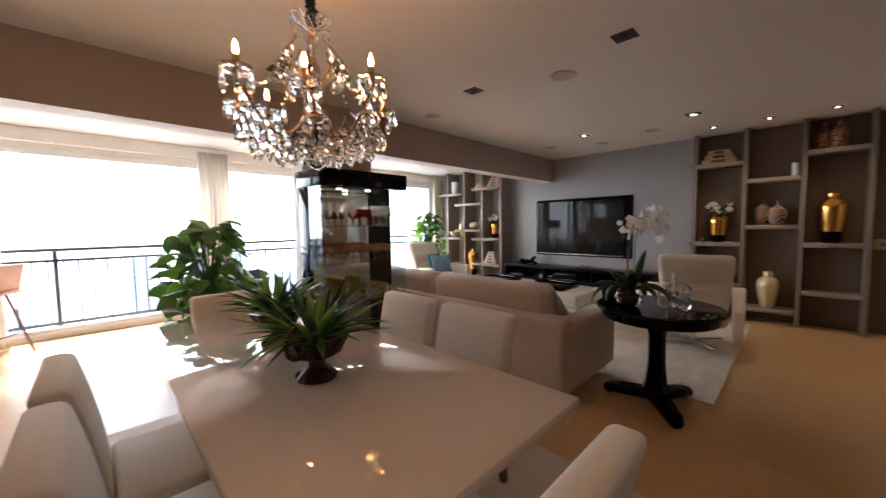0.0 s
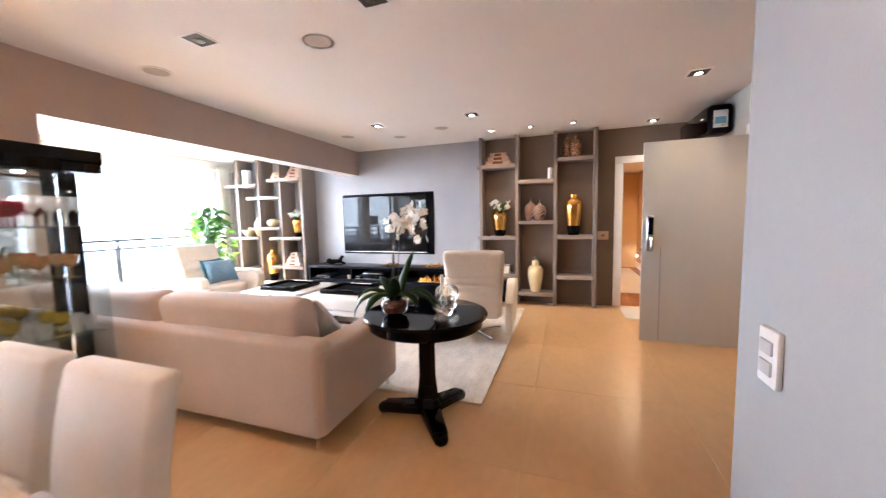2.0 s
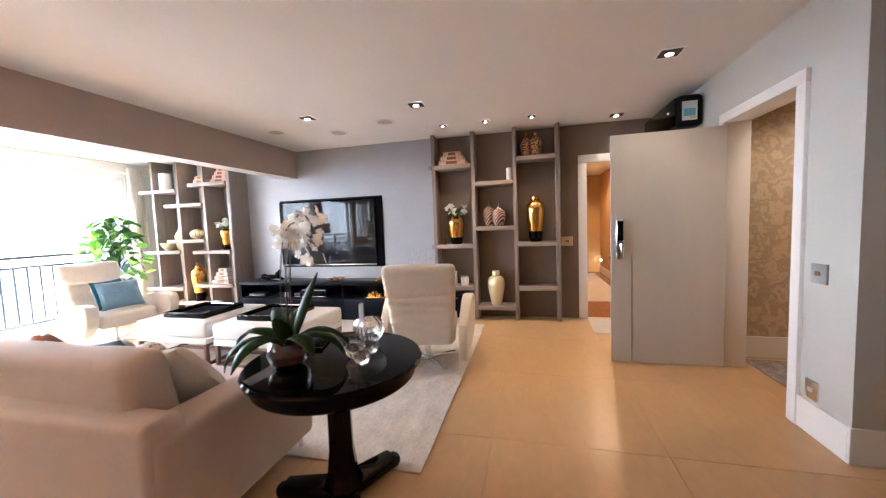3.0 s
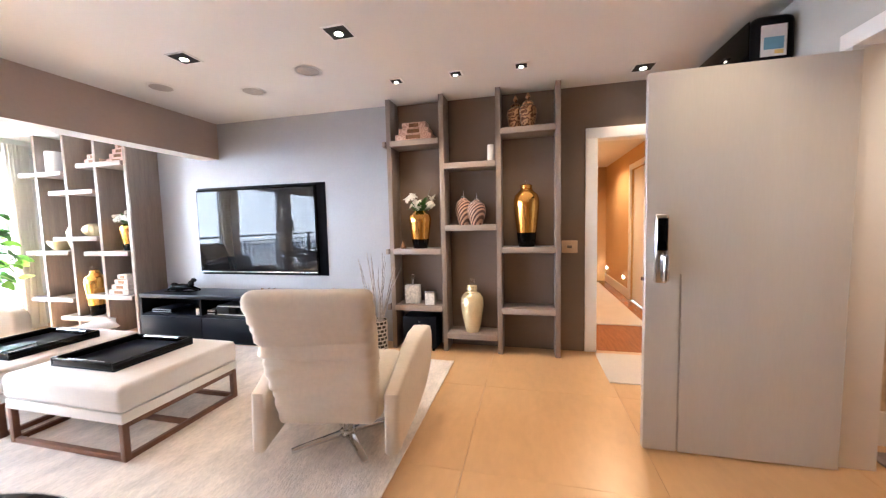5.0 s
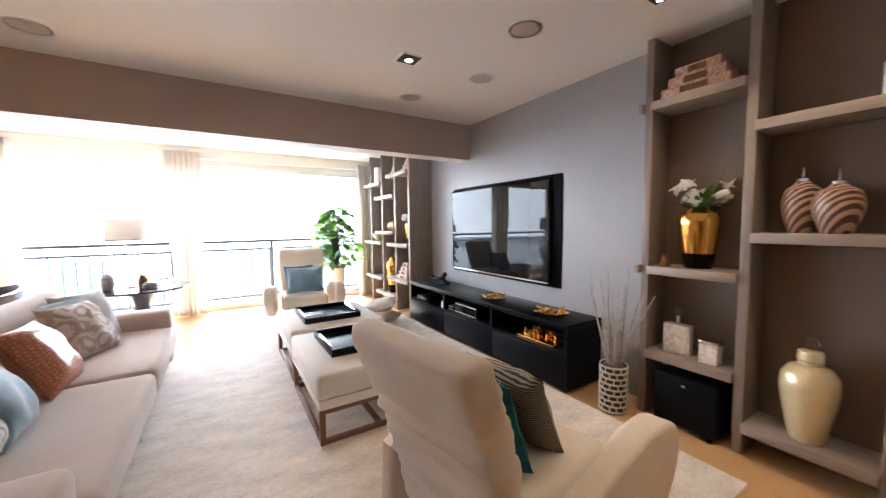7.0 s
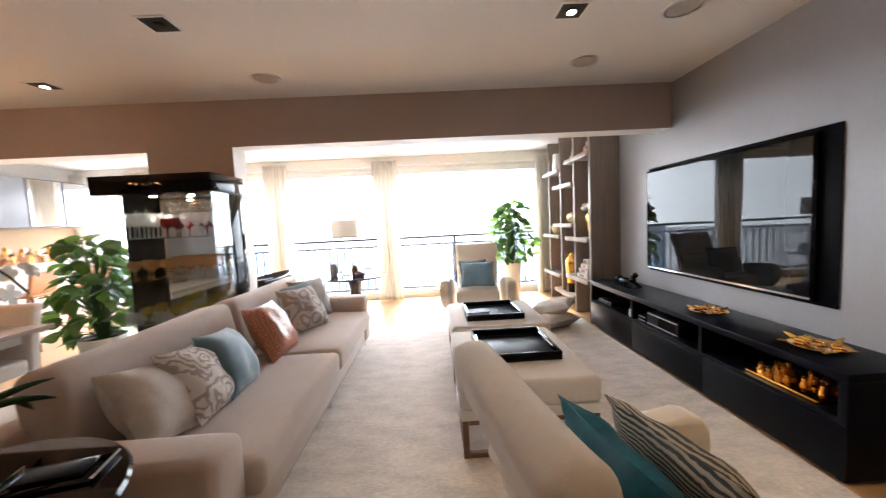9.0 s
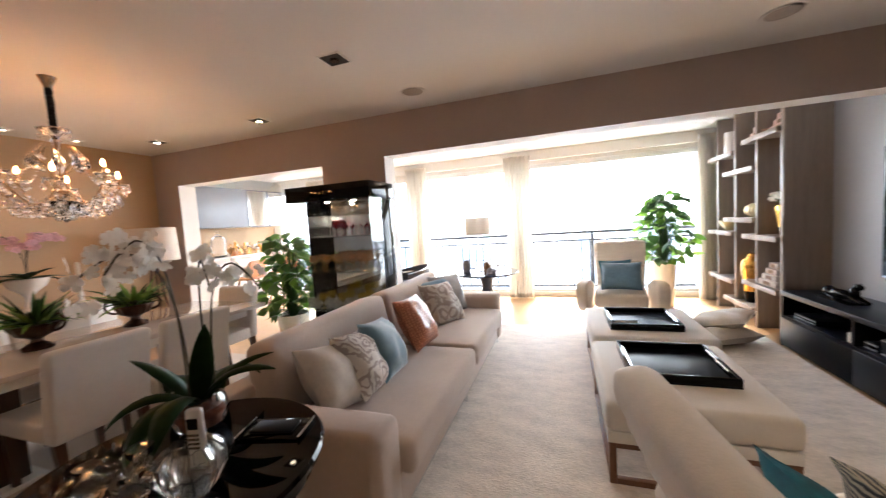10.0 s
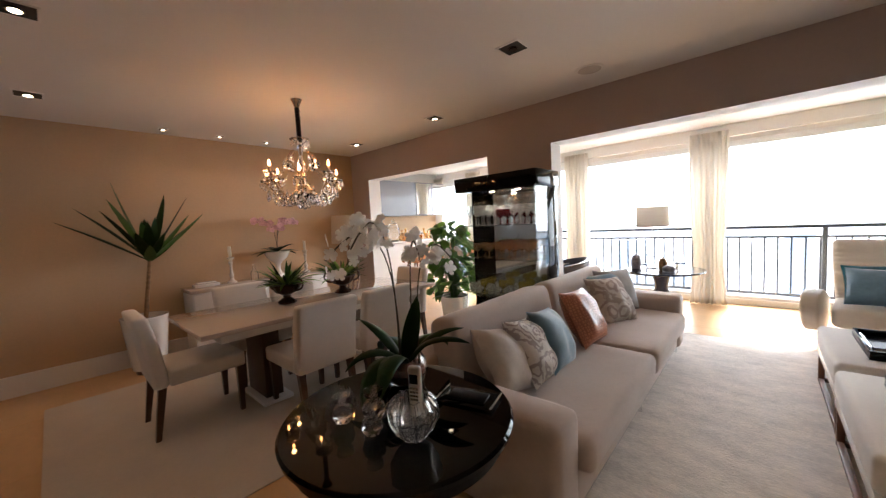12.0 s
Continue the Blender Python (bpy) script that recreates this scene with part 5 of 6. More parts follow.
def dining_chair(label):
    """An upholstered chair that faces +y."""
    c = thing("dining_chair", (0, 0, 0), label, "chair", group="chairs round the dining table")
    part("seat", B(-0.245, 0.245, -0.20, 0.29, 0.36, 0.475, bev=0.022, seg=3), M_linen, c)
    bm = B(-0.245, 0.245, -0.045, 0.045, 0.0, 0.52, bev=0.026, seg=3)
    bmesh.ops.subdivide_edges(bm, edges=[e for e in bm.edges if abs(e.verts[0].co.z - e.verts[1].co.z) > 0.3], cuts=8, use_grid_fill=True)
    for v in bm.verts:
        v.co.y -= 0.08 * (v.co.z / 0.52) ** 1.7
    bmesh.ops.translate(bm, vec=(0, -0.245, 0.36), verts=bm.verts)
    part("backrest", bm, M_linen, c)
    for x in (-0.205, 0.205):
        for y, sp in ((0.25, 0.0), (-0.24, -0.05)):
            bm = bmesh.new()
            g = bmesh.ops.create_cone(bm, cap_ends=True, segments=4, radius1=0.022, radius2=0.034, depth=0.36)
            bmesh.ops.rotate(bm, matrix=Matrix.Rotation(radians(45), 3, 'Z'), verts=bm.verts)
            for v in bm.verts:
                v.co.y += sp * (0.18 - v.co.z) / 0.36
            bmesh.ops.translate(bm, vec=(x, y, 0.18), verts=bm.verts)
            part("leg", bm, M_legwood, c, "tapered dark walnut leg")
    return c


ch = dining_chair("white linen upholstered dining chair with dark tapered legs")
ch.matrix_basis = pose(0.63, 0.73, 0.010)
for x, y, rz in ((1.20, 1.40, 90), (1.20, 1.97, 90), (0.24, 1.32, -90), (0.24, 1.86, -90), (0.72, 2.70, 180)):
    copy_thing(ch, pose(x, y, 0.010, 0, 0, rz))

M_brom = mat("lime_leaf", (0.14, 0.26, 0.05), 0.35, var=0.35, scale=10, fine=40)
translucent(M_brom, (0.30, 0.48, 0.08), 0.25)
M_urn = mat("dark_bronze_urn", (0.055, 0.022, 0.012), 0.3, metal=0.6, var=0.5, scale=14)
for x, y, seed in ((0.64, 1.49, 1), (0.69, 2.05, 2)):
    u = thing("planted_urn", (x, y, 0.75), "dark bronze footed urn planted with spiky green bromeliads", "plant", 30 * seed, group="urns on the dining table")
    part("urn", lathed([(0.0, 0), (0.075, 0), (0.078, 0.012), (0.06, 0.03), (0.032, 0.05), (0.03, 0.07), (0.055, 0.085), (0.095, 0.105), (0.118, 0.15), (0.13, 0.165), (0.128, 0.175), (0.11, 0.168), (0.0, 0.15)], 40, flute=14, depth=0.05), M_urn, u)
    for s in (1, -1):
        bm = bmesh.new()
        pts = [Vector((s * (0.105 + 0.07 * math.sin(a)), 0, 0.115 + 0.06 * (1 - math.cos(a)))) for a in [k * 0.32 for k in range(10)]]
        sweep(bm, pts, 0.009, 8)
        part("handle", bm, M_urn, u)
    for k in range(3):
        a = k * 2.1
        part("claw", ball(bmesh.new(), (0.065 * math.cos(a), 0.065 * math.sin(a), 0.014), 0.02, sub=2), M_urn, u)
    part("soil", lathed([(0.0, 0.176), (0.10, 0.174)], 16), M_soil, u)
    r = random.Random(seed)
    for mm, n, w in ((M_leafdk, 22, 0.024), (M_leaf, 30, 0.030), (M_brom, 30, 0.036)):
        bm = bmesh.new()
        for k in range(n):
            a, q = r.uniform(0, 6.28), r.uniform(0, 0.07)
            leaf(bm, (q * math.cos(a), q * math.sin(a), 0.17), a, r.uniform(0.25, 1.2), r.uniform(0.18, 0.31), w, r.uniform(0.3, 1.1), 6, 0.4, 0.7)
        part("foliage", bm, mm, u)

# sideboard along the wall and what stands on it
sb_ = thing("sideboard", (-1.232, 1.05, 0), "white lacquered sideboard along the dining wall", "sideboard")
part("body", B(0, 0.40, 0.02, 1.68, 0.05, 0.76, bev=0.003), M_trim, sb_)
part("top", B(-0.0, 0.43, 0, 1.70, 0.76, 0.80, bev=0.004), M_lacq, sb_)
for k in range(4):
    d = part("door", B(0.401, 0.42, 0.03 + k * 0.412, 0.03 + k * 0.412 + 0.405, 0.07, 0.745, bev=0.003), M_trim, sb_)
    part("pull", B(0.42, 0.43, 0.38 + k * 0.412 if k % 2 == 0 else 0.045 + k * 0.412, (0.38 if k % 2 == 0 else 0.045) + k * 0.412 + 0.012, 0.35, 0.5), M_chrome, d)
part("plinth", B(0.03, 0.37, 0.05, 1.65, 0, 0.05), M_blackmat, sb_)
for y in (1.55, 2.53):
    c = thing("candlestick", (-1.03, y, 0.80), "carved white candlestick with a white candle", "candlestick", group="candlesticks on the sideboard")
    part("stand", lathed([(0.055, 0), (0.058, 0.012), (0.03, 0.03), (0.018, 0.06), (0.028, 0.09), (0.016, 0.13), (0.014, 0.22), (0.026, 0.25), (0.016, 0.28), (0.04, 0.31), (0.042, 0.32), (0.0, 0.322)], 20), M_whitecer, c)
    part("candle", lathed([(0.019, 0.322), (0.019, 0.455), (0.0, 0.46)], 14), M_petal, c)
lp = thing("decor_box", (-1.04, 1.27, 0.80), "low white lidded box on the sideboard", "box")
part("body", B(-0.07, 0.07, -0.13, 0.13, 0, 0.035, bev=0.006), M_whitecer, lp)
part("lid", B(-0.05, 0.05, -0.10, 0.10, 0.0355, 0.055, bev=0.012, seg=3), M_whitecer, lp)
dec = thing("glass_decanter", (-0.98, 1.80, 0.80), "clear glass bottle with a stopper on the sideboard", "bottle")
part("body", lathed([(0.04, 0), (0.045, 0.01), (0.045, 0.10), (0.016, 0.14), (0.016, 0.17), (0.013, 0.17), (0.013, 0.14), (0.038, 0.1), (0.038, 0.01), (0, 0.008)], 18), M_crystal, dec)
part("stopper", ball(bmesh.new(), (0, 0, 0.19), 0.02), M_crystal, dec)

po = thing("pink_orchid", (-1.0, 2.12, 0.80), "pink orchid in a white footed pot on sideboard", "plant")
part("pot", lathed([(0.085, 0), (0.09, 0.015), (0.045, 0.05), (0.03, 0.10), (0.03, 0.16), (0.06, 0.20), (0.13, 0.26), (0.165, 0.34), (0.155, 0.345), (0.0, 0.33)], 26), M_whitecer, po)
lb = bmesh.new()
ro = random.Random(21)
for k in range(13):
    leaf(lb, (0, 0, 0.34), k * 0.49 + ro.uniform(-0.2, 0.2), ro.uniform(0.2, 0.8), ro.uniform(0.22, 0.34), 0.085, ro.uniform(0.6, 1.1), 7)
part("foliage", lb, M_leafdk, po)
fb, sb2 = bmesh.new(), bmesh.new()
for k in range(5):
    a = (1.35, 1.8, -1.5, -1.9, 0.2)[k]
    prev = Vector((0, 0, 0.34))
    for i in range(1, 9):
        s = i / 8
        p = Vector((0.02 + 0.22 * s ** 2.2 * math.cos(a), 0.24 * s ** 2.2 * math.sin(a), 0.34 + 0.44 * math.sin(s * 1.75)))
        tube(sb2, prev, p, 0.0035, seg=5)
        prev = p
        for q in range(2 if i > 3 else 0):
            flower(fb, p + Vector((ro.uniform(-0.03, 0.03), ro.uniform(-0.03, 0.03), ro.uniform(-0.05, 0.01))), 0.036, (1, ro.uniform(-0.8, 0.4), ro.uniform(-0.2, 0.4)), ro)
part("stem", sb2, M_stem, po)
part("blossom", fb, M_pink, po, "pink blossoms")

# tall palm-like plant against the wall
dr = thing("dracaena_plant", (-0.92, 0.66, 0), "tall dracaena with a leaf crown in white planter", "plant")
part("planter", lathed([(0.13, 0.04), (0.145, 0.05), (0.20, 0.58), (0.205, 0.60), (0.185, 0.60), (0.17, 0.54), (0.0, 0.54)], 30), M_whitecer, dr)
part("stand", lathed([(0.12, 0.0), (0.12, 0.04)], 20), M_legwood, dr)
part("soil", lathed([(0.0, 0.548), (0.17, 0.545)], 18), M_soil, dr)
bm = bmesh.new()
pp = Vector((0, 0, 0.52))
for i in range(12):
    q = pp + Vector((0.004 * math.sin(i * 1.3), 0.008, 0.058))
    tube(bm, pp, q, 0.024 - 0.0007 * i, 0.020 - 0.0007 * i, seg=10)
    pp = q
part("trunk", bm, mat("ringed_trunk", (0.26, 0.16, 0.09), 0.85, var=0.5, scale=4, fine=30, bump=0.6, bscale=30, stretch=(1, 1, 8)), dr)
rd = random.Random(4)
for k in range(19):
    bm = bmesh.new()
    a = k * 2.4 + rd.uniform(-0.2, 0.2)
    s = k / 19
    leaf(bm, pp + Vector((0.01 * math.cos(a), 0.01 * math.sin(a), 0.03 - 0.07 * (1 - s))), a, 0.55 + 0.9 * s, rd.uniform(0.60, 0.85) * (1 if abs(math.sin(a)) > 0.6 else 0.55), 0.10, rd.uniform(-0.05, 0.3), 8, 0.3, 0.8)
    o = part("leaf", bm, M_leafdk if k % 3 else M_leaf, dr)

# tripod floor lamp, unlit
fl = thing("floor_lamp", (-0.93, 3.24, 0), "wooden tripod floor lamp with a beige drum shade", "floor lamp")
for k in range(3):
    a = 2.1 * k + 0.4
    part("leg", tube(bmesh.new(), (0.21 * math.cos(a), 0.21 * math.sin(a), 0), (0.02 * math.cos(a), 0.02 * math.sin(a), 1.15), 0.016, 0.013), M_frame, fl)
part("neck", tube(bmesh.new(), (0, 0, 1.13), (0, 0, 1.40), 0.012), M_chrome, fl)
part("shade", lathed([(0.285, 1.18), (0.265, 1.60), (0.260, 1.60), (0.280, 1.18), (0.285, 1.18)], 36), M_rug2, fl, "beige fabric drum shade")
bm = bmesh.new()
for k in range(3):
    a = 2.1 * k
    tube(bm, (0, 0, 1.39), (0.268 * math.cos(a), 0.268 * math.sin(a), 1.40), 0.003, seg=5)
part("shade_ring", bm, M_chrome, fl)

# ---- chandelier ----
cx, cy = 0.755, 1.675
cl = thing("chandelier", (cx, cy, 0), "lit crystal chandelier with candle arms on a black cord", "chandelier")
M_cham = mat("champagne_metal", (0.60, 0.42, 0.28), 0.2, metal=1, var=0.1)
M_flame = glow("candle_bulb", (1.0, 0.42, 0.13), BULB)
part("canopy", lathed([(0.0, 2.52), (0.02, 2.525), (0.028, 2.55), (0.045, 2.59), (0.05, 2.60), (0, 2.60)], 24), M_cham, cl)
bm = bmesh.new()
lathe(bm, [(0.012, 2.53)] + [(0.021 + 0.003 * math.sin(i * 2.4), 2.525 - i * 0.0052) for i in range(56)] + [(0.01, 2.235)], 16)
for v in bm.verts:
    w = 1 + 0.22 * noise.noise(v.co * 60)
    v.co.x *= w
    v.co.y *= w
part("cord_sleeve", bm, M_blackmat, cl, "ruched black cord sleeve")
part("crown", lathed([(0.02, 2.20), (0.075, 2.235), (0.08, 2.25), (0.03, 2.215), (0.018, 2.19)], 20, flute=10, depth=0.1), M_crystal, cl)
part("column", lathed([(0.0, 1.70), (0.018, 1.705), (0.03, 1.735), (0.012, 1.765), (0.035, 1.80), (0.045, 1.84), (0.02, 1.88), (0.012, 1.93), (0.03, 1.98), (0.035, 2.03), (0.014, 2.08), (0.02, 2.13), (0.028, 2.17), (0.0, 2.21)], 20), M_crystal, cl)
part("core", tube(bmesh.new(), (0, 0, 1.70), (0, 0, 2.21), 0.007), M_cham, cl)
part("hub", lathed([(0.0, 1.79), (0.05, 1.80), (0.055, 1.82), (0.04, 1.84), (0.0, 1.845)], 20), M_cham, cl)
part("lower_finial", lathed([(0.0, 1.60), (0.022, 1.615), (0.03, 1.64), (0.02, 1.665), (0.006, 1.69)], 12), M_crystal, cl)
part("lower_bowl", lathed([(0.0, 1.69), (0.05, 1.70), (0.09, 1.735), (0.095, 1.745), (0.05, 1.72), (0.0, 1.71)], 24, flute=12, depth=0.05), M_crystal, cl)

bm = bmesh.new()
lathe(bm, [(0.0, -0.085), (0.011, -0.07), (0.016, -0.052), (0.011, -0.03), (0.004, -0.012), (0.0, -0.008)], 8)
ball(bm, (0, 0, -0.002), 0.006, sub=1)
drop_me = None


def drop(p, big=1.0):
    global drop_me, bm
    if drop_me is None:
        o = link("crystal_drop", bm, M_crystal, False)
        drop_me = o.data
    else:
        o = new("crystal_drop", drop_me)
    o.parent = cl
    o.location = p
    o.scale = (big, big, big)


rc = random.Random(2)
NARM = 8
for k in range(NARM):
    a = 2 * math.pi * k / NARM + 0.25
    ca, sa = math.cos(a), math.sin(a)
    up = 0.0 if k % 2 else 0.05
    R = 0.335 if k % 2 == 0 else 0.30
    pts = []
    for i in range(17):
        s = i / 16
        r = 0.04 + (R - 0.04) * s
        z = 1.82 - 0.12 * math.sin(s * math.pi) * (1 - 0.2 * s) + (0.02 + up) * s ** 2.4
        pts.append(Vector((r * ca, r * sa, z)))
    ab = bmesh.new()
    sweep(ab, pts, 0.006, 8)
    arm = part("arm", ab, M_cham, cl, "curved champagne metal arm")
    zt = pts[-1].z
    c0 = (R * ca, R * sa, 0)
    part("candle_cup", lathed([(0.008, zt), (0.016, zt + 0.006), (0.014, zt + 0.02), (0.012, zt + 0.075), (0.0, zt + 0.076)], 12, at=c0), M_cham, arm)
    part("drip_pan", lathed([(0.012, zt + 0.004), (0.045, zt + 0.016), (0.056, zt + 0.034), (0.053, zt + 0.034), (0.042, zt + 0.020), (0.012, zt + 0.009)], 24, at=c0, flute=12, depth=0.05), M_crystal, arm)
    part("bulb", lathed([(0.005, zt + 0.077), (0.009, zt + 0.085), (0.0105, zt + 0.097), (0.007, zt + 0.115), (0.002, zt + 0.13), (0.0, zt + 0.132)], 12, at=c0), M_flame, arm, "glowing flame-shaped bulb")
    for j in range(6):
        b = a + j * math.pi / 3
        drop((R * ca + 0.052 * math.cos(b), R * sa + 0.052 * math.sin(b), zt + 0.024), 0.72 + 0.25 * (j % 2))
    if k % 2 == 0:
        lamp("candle_light", 'POINT', (cx + R * ca, cy + R * sa, zt + 0.15), 1.6 * LAMPS, (1.0, 0.47, 0.17), radius=0.02)
    for i in (3, 5, 7, 9, 11, 13, 15):
        drop(tuple(pts[i] - Vector((0, 0, 0.006))), 0.8 + 0.3 * rc.random())
    # upper scrolls with bead strings
    sc = bmesh.new()
    sp = [Vector((ca * (0.02 + 0.13 * math.sin(s * 2.7)), sa * (0.02 + 0.13 * math.sin(s * 2.7)), 1.93 + 0.22 * s + 0.03 * math.sin(s * 6))) for s in [i / 10 for i in range(11)]]
    sweep(sc, sp, 0.004, 6)
    part("scroll", sc, M_cham, cl)
    bb = bmesh.new()
    e0, e1 = sp[8], Vector((R * ca * 0.96, R * sa * 0.96, zt + 0.03))
    for i in range(13):
        s = i / 12
        p = e0.lerp(e1, s) - Vector((0, 0, 0.09 * math.sin(s * math.pi)))
        ball(bb, p, 0.007, sub=1)
    tagged(part("bead_string", bb, M_crystal, cl), kind="stuff")
    for i in (3, 4, 5, 6, 7, 8, 9):
        drop(tuple(sp[i]), 0.65 + 0.3 * rc.random())
for n_, r_, z_, b_ in ((16, 0.135, 1.725, 1.0), (22, 0.245, 1.735, 1.0), (26, 0.30, 1.775, 0.95), (9, 0.05, 1.70, 1.1), (10, 0.075, 2.235, 0.6)):
    for j in range(n_):
        a = j * 2 * math.pi / n_ + r_ * 5
        drop((r_ * math.cos(a), r_ * math.sin(a), z_ + rc.uniform(-0.02, 0.02)), b_ * rc.uniform(0.8, 1.1))
for j in range(14):
    a = j * 2 * math.pi / 14
    drop((0.09 * math.cos(a), 0.09 * math.sin(a), 1.735), 1.1)
for j in range(10):
    a = j * 2 * math.pi / 10 + 0.2
    drop((0.18 * math.cos(a), 0.18 * math.sin(a), 1.74 + 0.03 * (j % 2)), 1.15)

# ---- glass display cabinet ----
dc = thing("display_cabinet", (1.45, 3.07, 0), "black framed glass display cabinet lit inside, full of glasses", "cabinet")
W, D = 0.92, 0.47
M_cglass = pane_glass("cabinet_glass", (0.95, 0.97, 0.97), 0.02)
M_smoke = mat("clear_mirror", (0.72, 0.73, 0.74), 0.02, metal=1, var=0.02)
part("top_box", B(-0.02, W + 0.02, -0.02, D, 1.72, 1.87, bev=0.004), M_black, dc)
part("base_box", B(0, W, 0, D, 0.0, 0.12, bev=0.004), M_black, dc)
part("back_mirror", B(0.032, W - 0.032, D - 0.02, D - 0.01, 0.12, 1.72), M_smoke, dc, "mirror back panel")
for x0, x1 in ((0, 0.03), (W - 0.03, W)):
    part("end_panel", B(x0, x1, 0.25, D, 0.12, 1.72, bev=0.003), M_black, dc, "black lacquered end panel")
for nm, bx in (("front_pane", (0, W, 0, 0.006, 0.12, 1.72)), ("end_pane", (0, 0.006, 0.008, 0.248, 0.12, 1.72)), ("end_pane", (W - 0.006, W, 0.008, 0.248, 0.12, 1.72))):
    part(nm, B(*bx), M_cglass, dc, smooth=False)
M_shelfg = pane_glass("shelf_glass", (0.90, 0.95, 0.93), 0.03)
for z in (1.36, 1.01, 0.62):
    part("glass_shelf", B(0.01, W - 0.035, 0.012, D - 0.055, z - 0.008, z), M_shelfg, dc, smooth=False)
for x in (0.3, 0.62):
    part("cabinet_light", lathed([(0.0, 1.714), (0.025, 1.714), (0.025, 1.719)], 16, at=(x, 0.22, 0)), M_bulb, dc)
lamp("cabinet_spot", 'SPOT', (1.45 + 0.46, 3.07 + 0.2, 1.70), 10.0 * LAMPS, (1.0, 0.88, 0.72), size=2.4)

wine = [(0.032, 0), (0.033, 0.003), (0.006, 0.008), (0.004, 0.08), (0.012, 0.095), (0.034, 0.125), (0.038, 0.16), (0.033, 0.20), (0.031, 0.20), (0.036, 0.16), (0.032, 0.127), (0.010, 0.099), (0.0, 0.098)]
flute_ = [(r * 0.72 if z > 0.1 else r * 0.9, z * 1.08) for r, z in wine]
gob = [(r * 1.25, z * 0.8) for r, z in wine]
M_red = glass("ruby_glass", (0.42, 0.015, 0.03))
M_amber = glass("amber_glass", (0.82, 0.52, 0.27))
M_yel = glass("yellow_glass", (0.92, 0.78, 0.25))
M_cut = glass("cut_glass", (0.96, 0.97, 0.97), 0.08)
for m_, wt in ((M_red, 0.9), (M_amber, 0.82), (M_yel, 0.85), (M_cut, 0.8)):
    m_.node_tree.nodes["Principled BSDF"].inputs["Transmission Weight"].default_value = wt
kinds = {}


def glassware(kind, prof, m, x, y, z, label):
    if kind not in kinds:
        o = solid(kind, lathed(prof, 14), m, label, "glass", group="glassware in the cabinet")
        kinds[kind] = o.data
    else:
        o = tagged(new(kind, kinds[kind]), label, "glass", "glassware in the cabinet")
    o.location = (x, y, z)


for row in range(2):
    for i in range(11):
        x = 1.52 + i * 0.078
        y = 3.19 + row * 0.15
        if 5 <= i <= 6 or (i == 8 and row):
            glassware("ruby_goblet", gob, M_red, x, y, 1.361, "ruby red glass goblet on the cabinet shelf")
        elif i < 4:
            glassware("champagne_flute", flute_, M_cut, x, y, 1.361, "clear champagne flute on the cabinet shelf")
        else:
            glassware("wine_glass", wine, M_cut, x, y, 1.361, "clear stemmed wine glass on the cabinet shelf")
        if i % 2 == 1:
            glassware("amber_goblet", gob, M_amber, x, y, 1.011, "amber tinted glass goblet on the cabinet shelf")
        if i % 3 == 2:
            glassware("yellow_goblet", gob, M_yel, x, y, 0.621, "yellow glass goblet on the low cabinet shelf")
        else:
            glassware("tumbler", [(0.03, 0), (0.036, 0.11), (0.033, 0.11), (0.027, 0.006), (0, 0.006)], M_cut, x, y, 0.621, "clear glass tumbler on the low cabinet shelf")

# big leafy plant beside the cabinet
def leafy(name, at, pot_h, pot_r, height, spread, n, lw, seed, label, pot_m=M_whitecer, flat=1.0):
    p = thing(name, at, label, "plant")
    part("pot", lathed([(pot_r * 0.72, 0), (pot_r * 0.76, 0.01), (pot_r, pot_h), (pot_r * 0.93, pot_h), (pot_r * 0.88, pot_h - 0.05), (0, pot_h - 0.05)], 28), pot_m, p)
    part("soil", lathed([(0.0, pot_h - 0.046), (pot_r * 0.88, pot_h - 0.048)], 18), M_soil, p)
    r = random.Random(seed)
    stems, l1, l2 = bmesh.new(), bmesh.new(), bmesh.new()
    for k in range(n):
        a = r.uniform(0, 6.28)
        t = r.random()
        hh = pot_h + 0.02 + (height - pot_h - 0.02) * t
        sp = spread * (0.35 + 0.65 * r.random()) * (1.0 - 0.45 * t ** 2)
        b = Vector((sp * math.cos(a), sp * math.sin(a) * flat, hh))
        c = Vector((0.3 * sp * math.cos(a), 0.3 * sp * math.sin(a) * flat, (pot_h * 0.4 + hh * 0.6)))
        q = Vector((0.02 * math.cos(a), 0.02 * math.sin(a), pot_h - 0.05))
        tube(stems, q, c, 0.005, seg=5)
        tube(stems, c, b, 0.004, seg=5)
        ln = r.uniform(0.8, 1.25) * lw * 1.3
        leaf(l1 if r.random() < 0.45 else l2, b, a + r.uniform(-0.9, 0.9), r.uniform(-0.7, 0.4), ln, lw * r.uniform(0.75, 1.2), r.uniform(0.6, 1.5), 6, 0.22, 0.58, r.uniform(-1.0, 1.0))
    part("branching_stem", stems, M_leaf, p)
    part("foliage", l1, M_leaf, p)
    part("young_foliage", l2, M_leaf2, p)
    return p


leafy("potted_foliage_plant", (0.74, 3.76, 0), 0.40, 0.20, 1.42, 0.36, 170, 0.13, 3, "broad-leaved green plant in a tall white pot")
leafy("potted_foliage_plant", (5.44, 6.08, 0), 0.68, 0.17, 1.66, 0.40, 150, 0.125, 6, "bushy green plant in white pot by window")

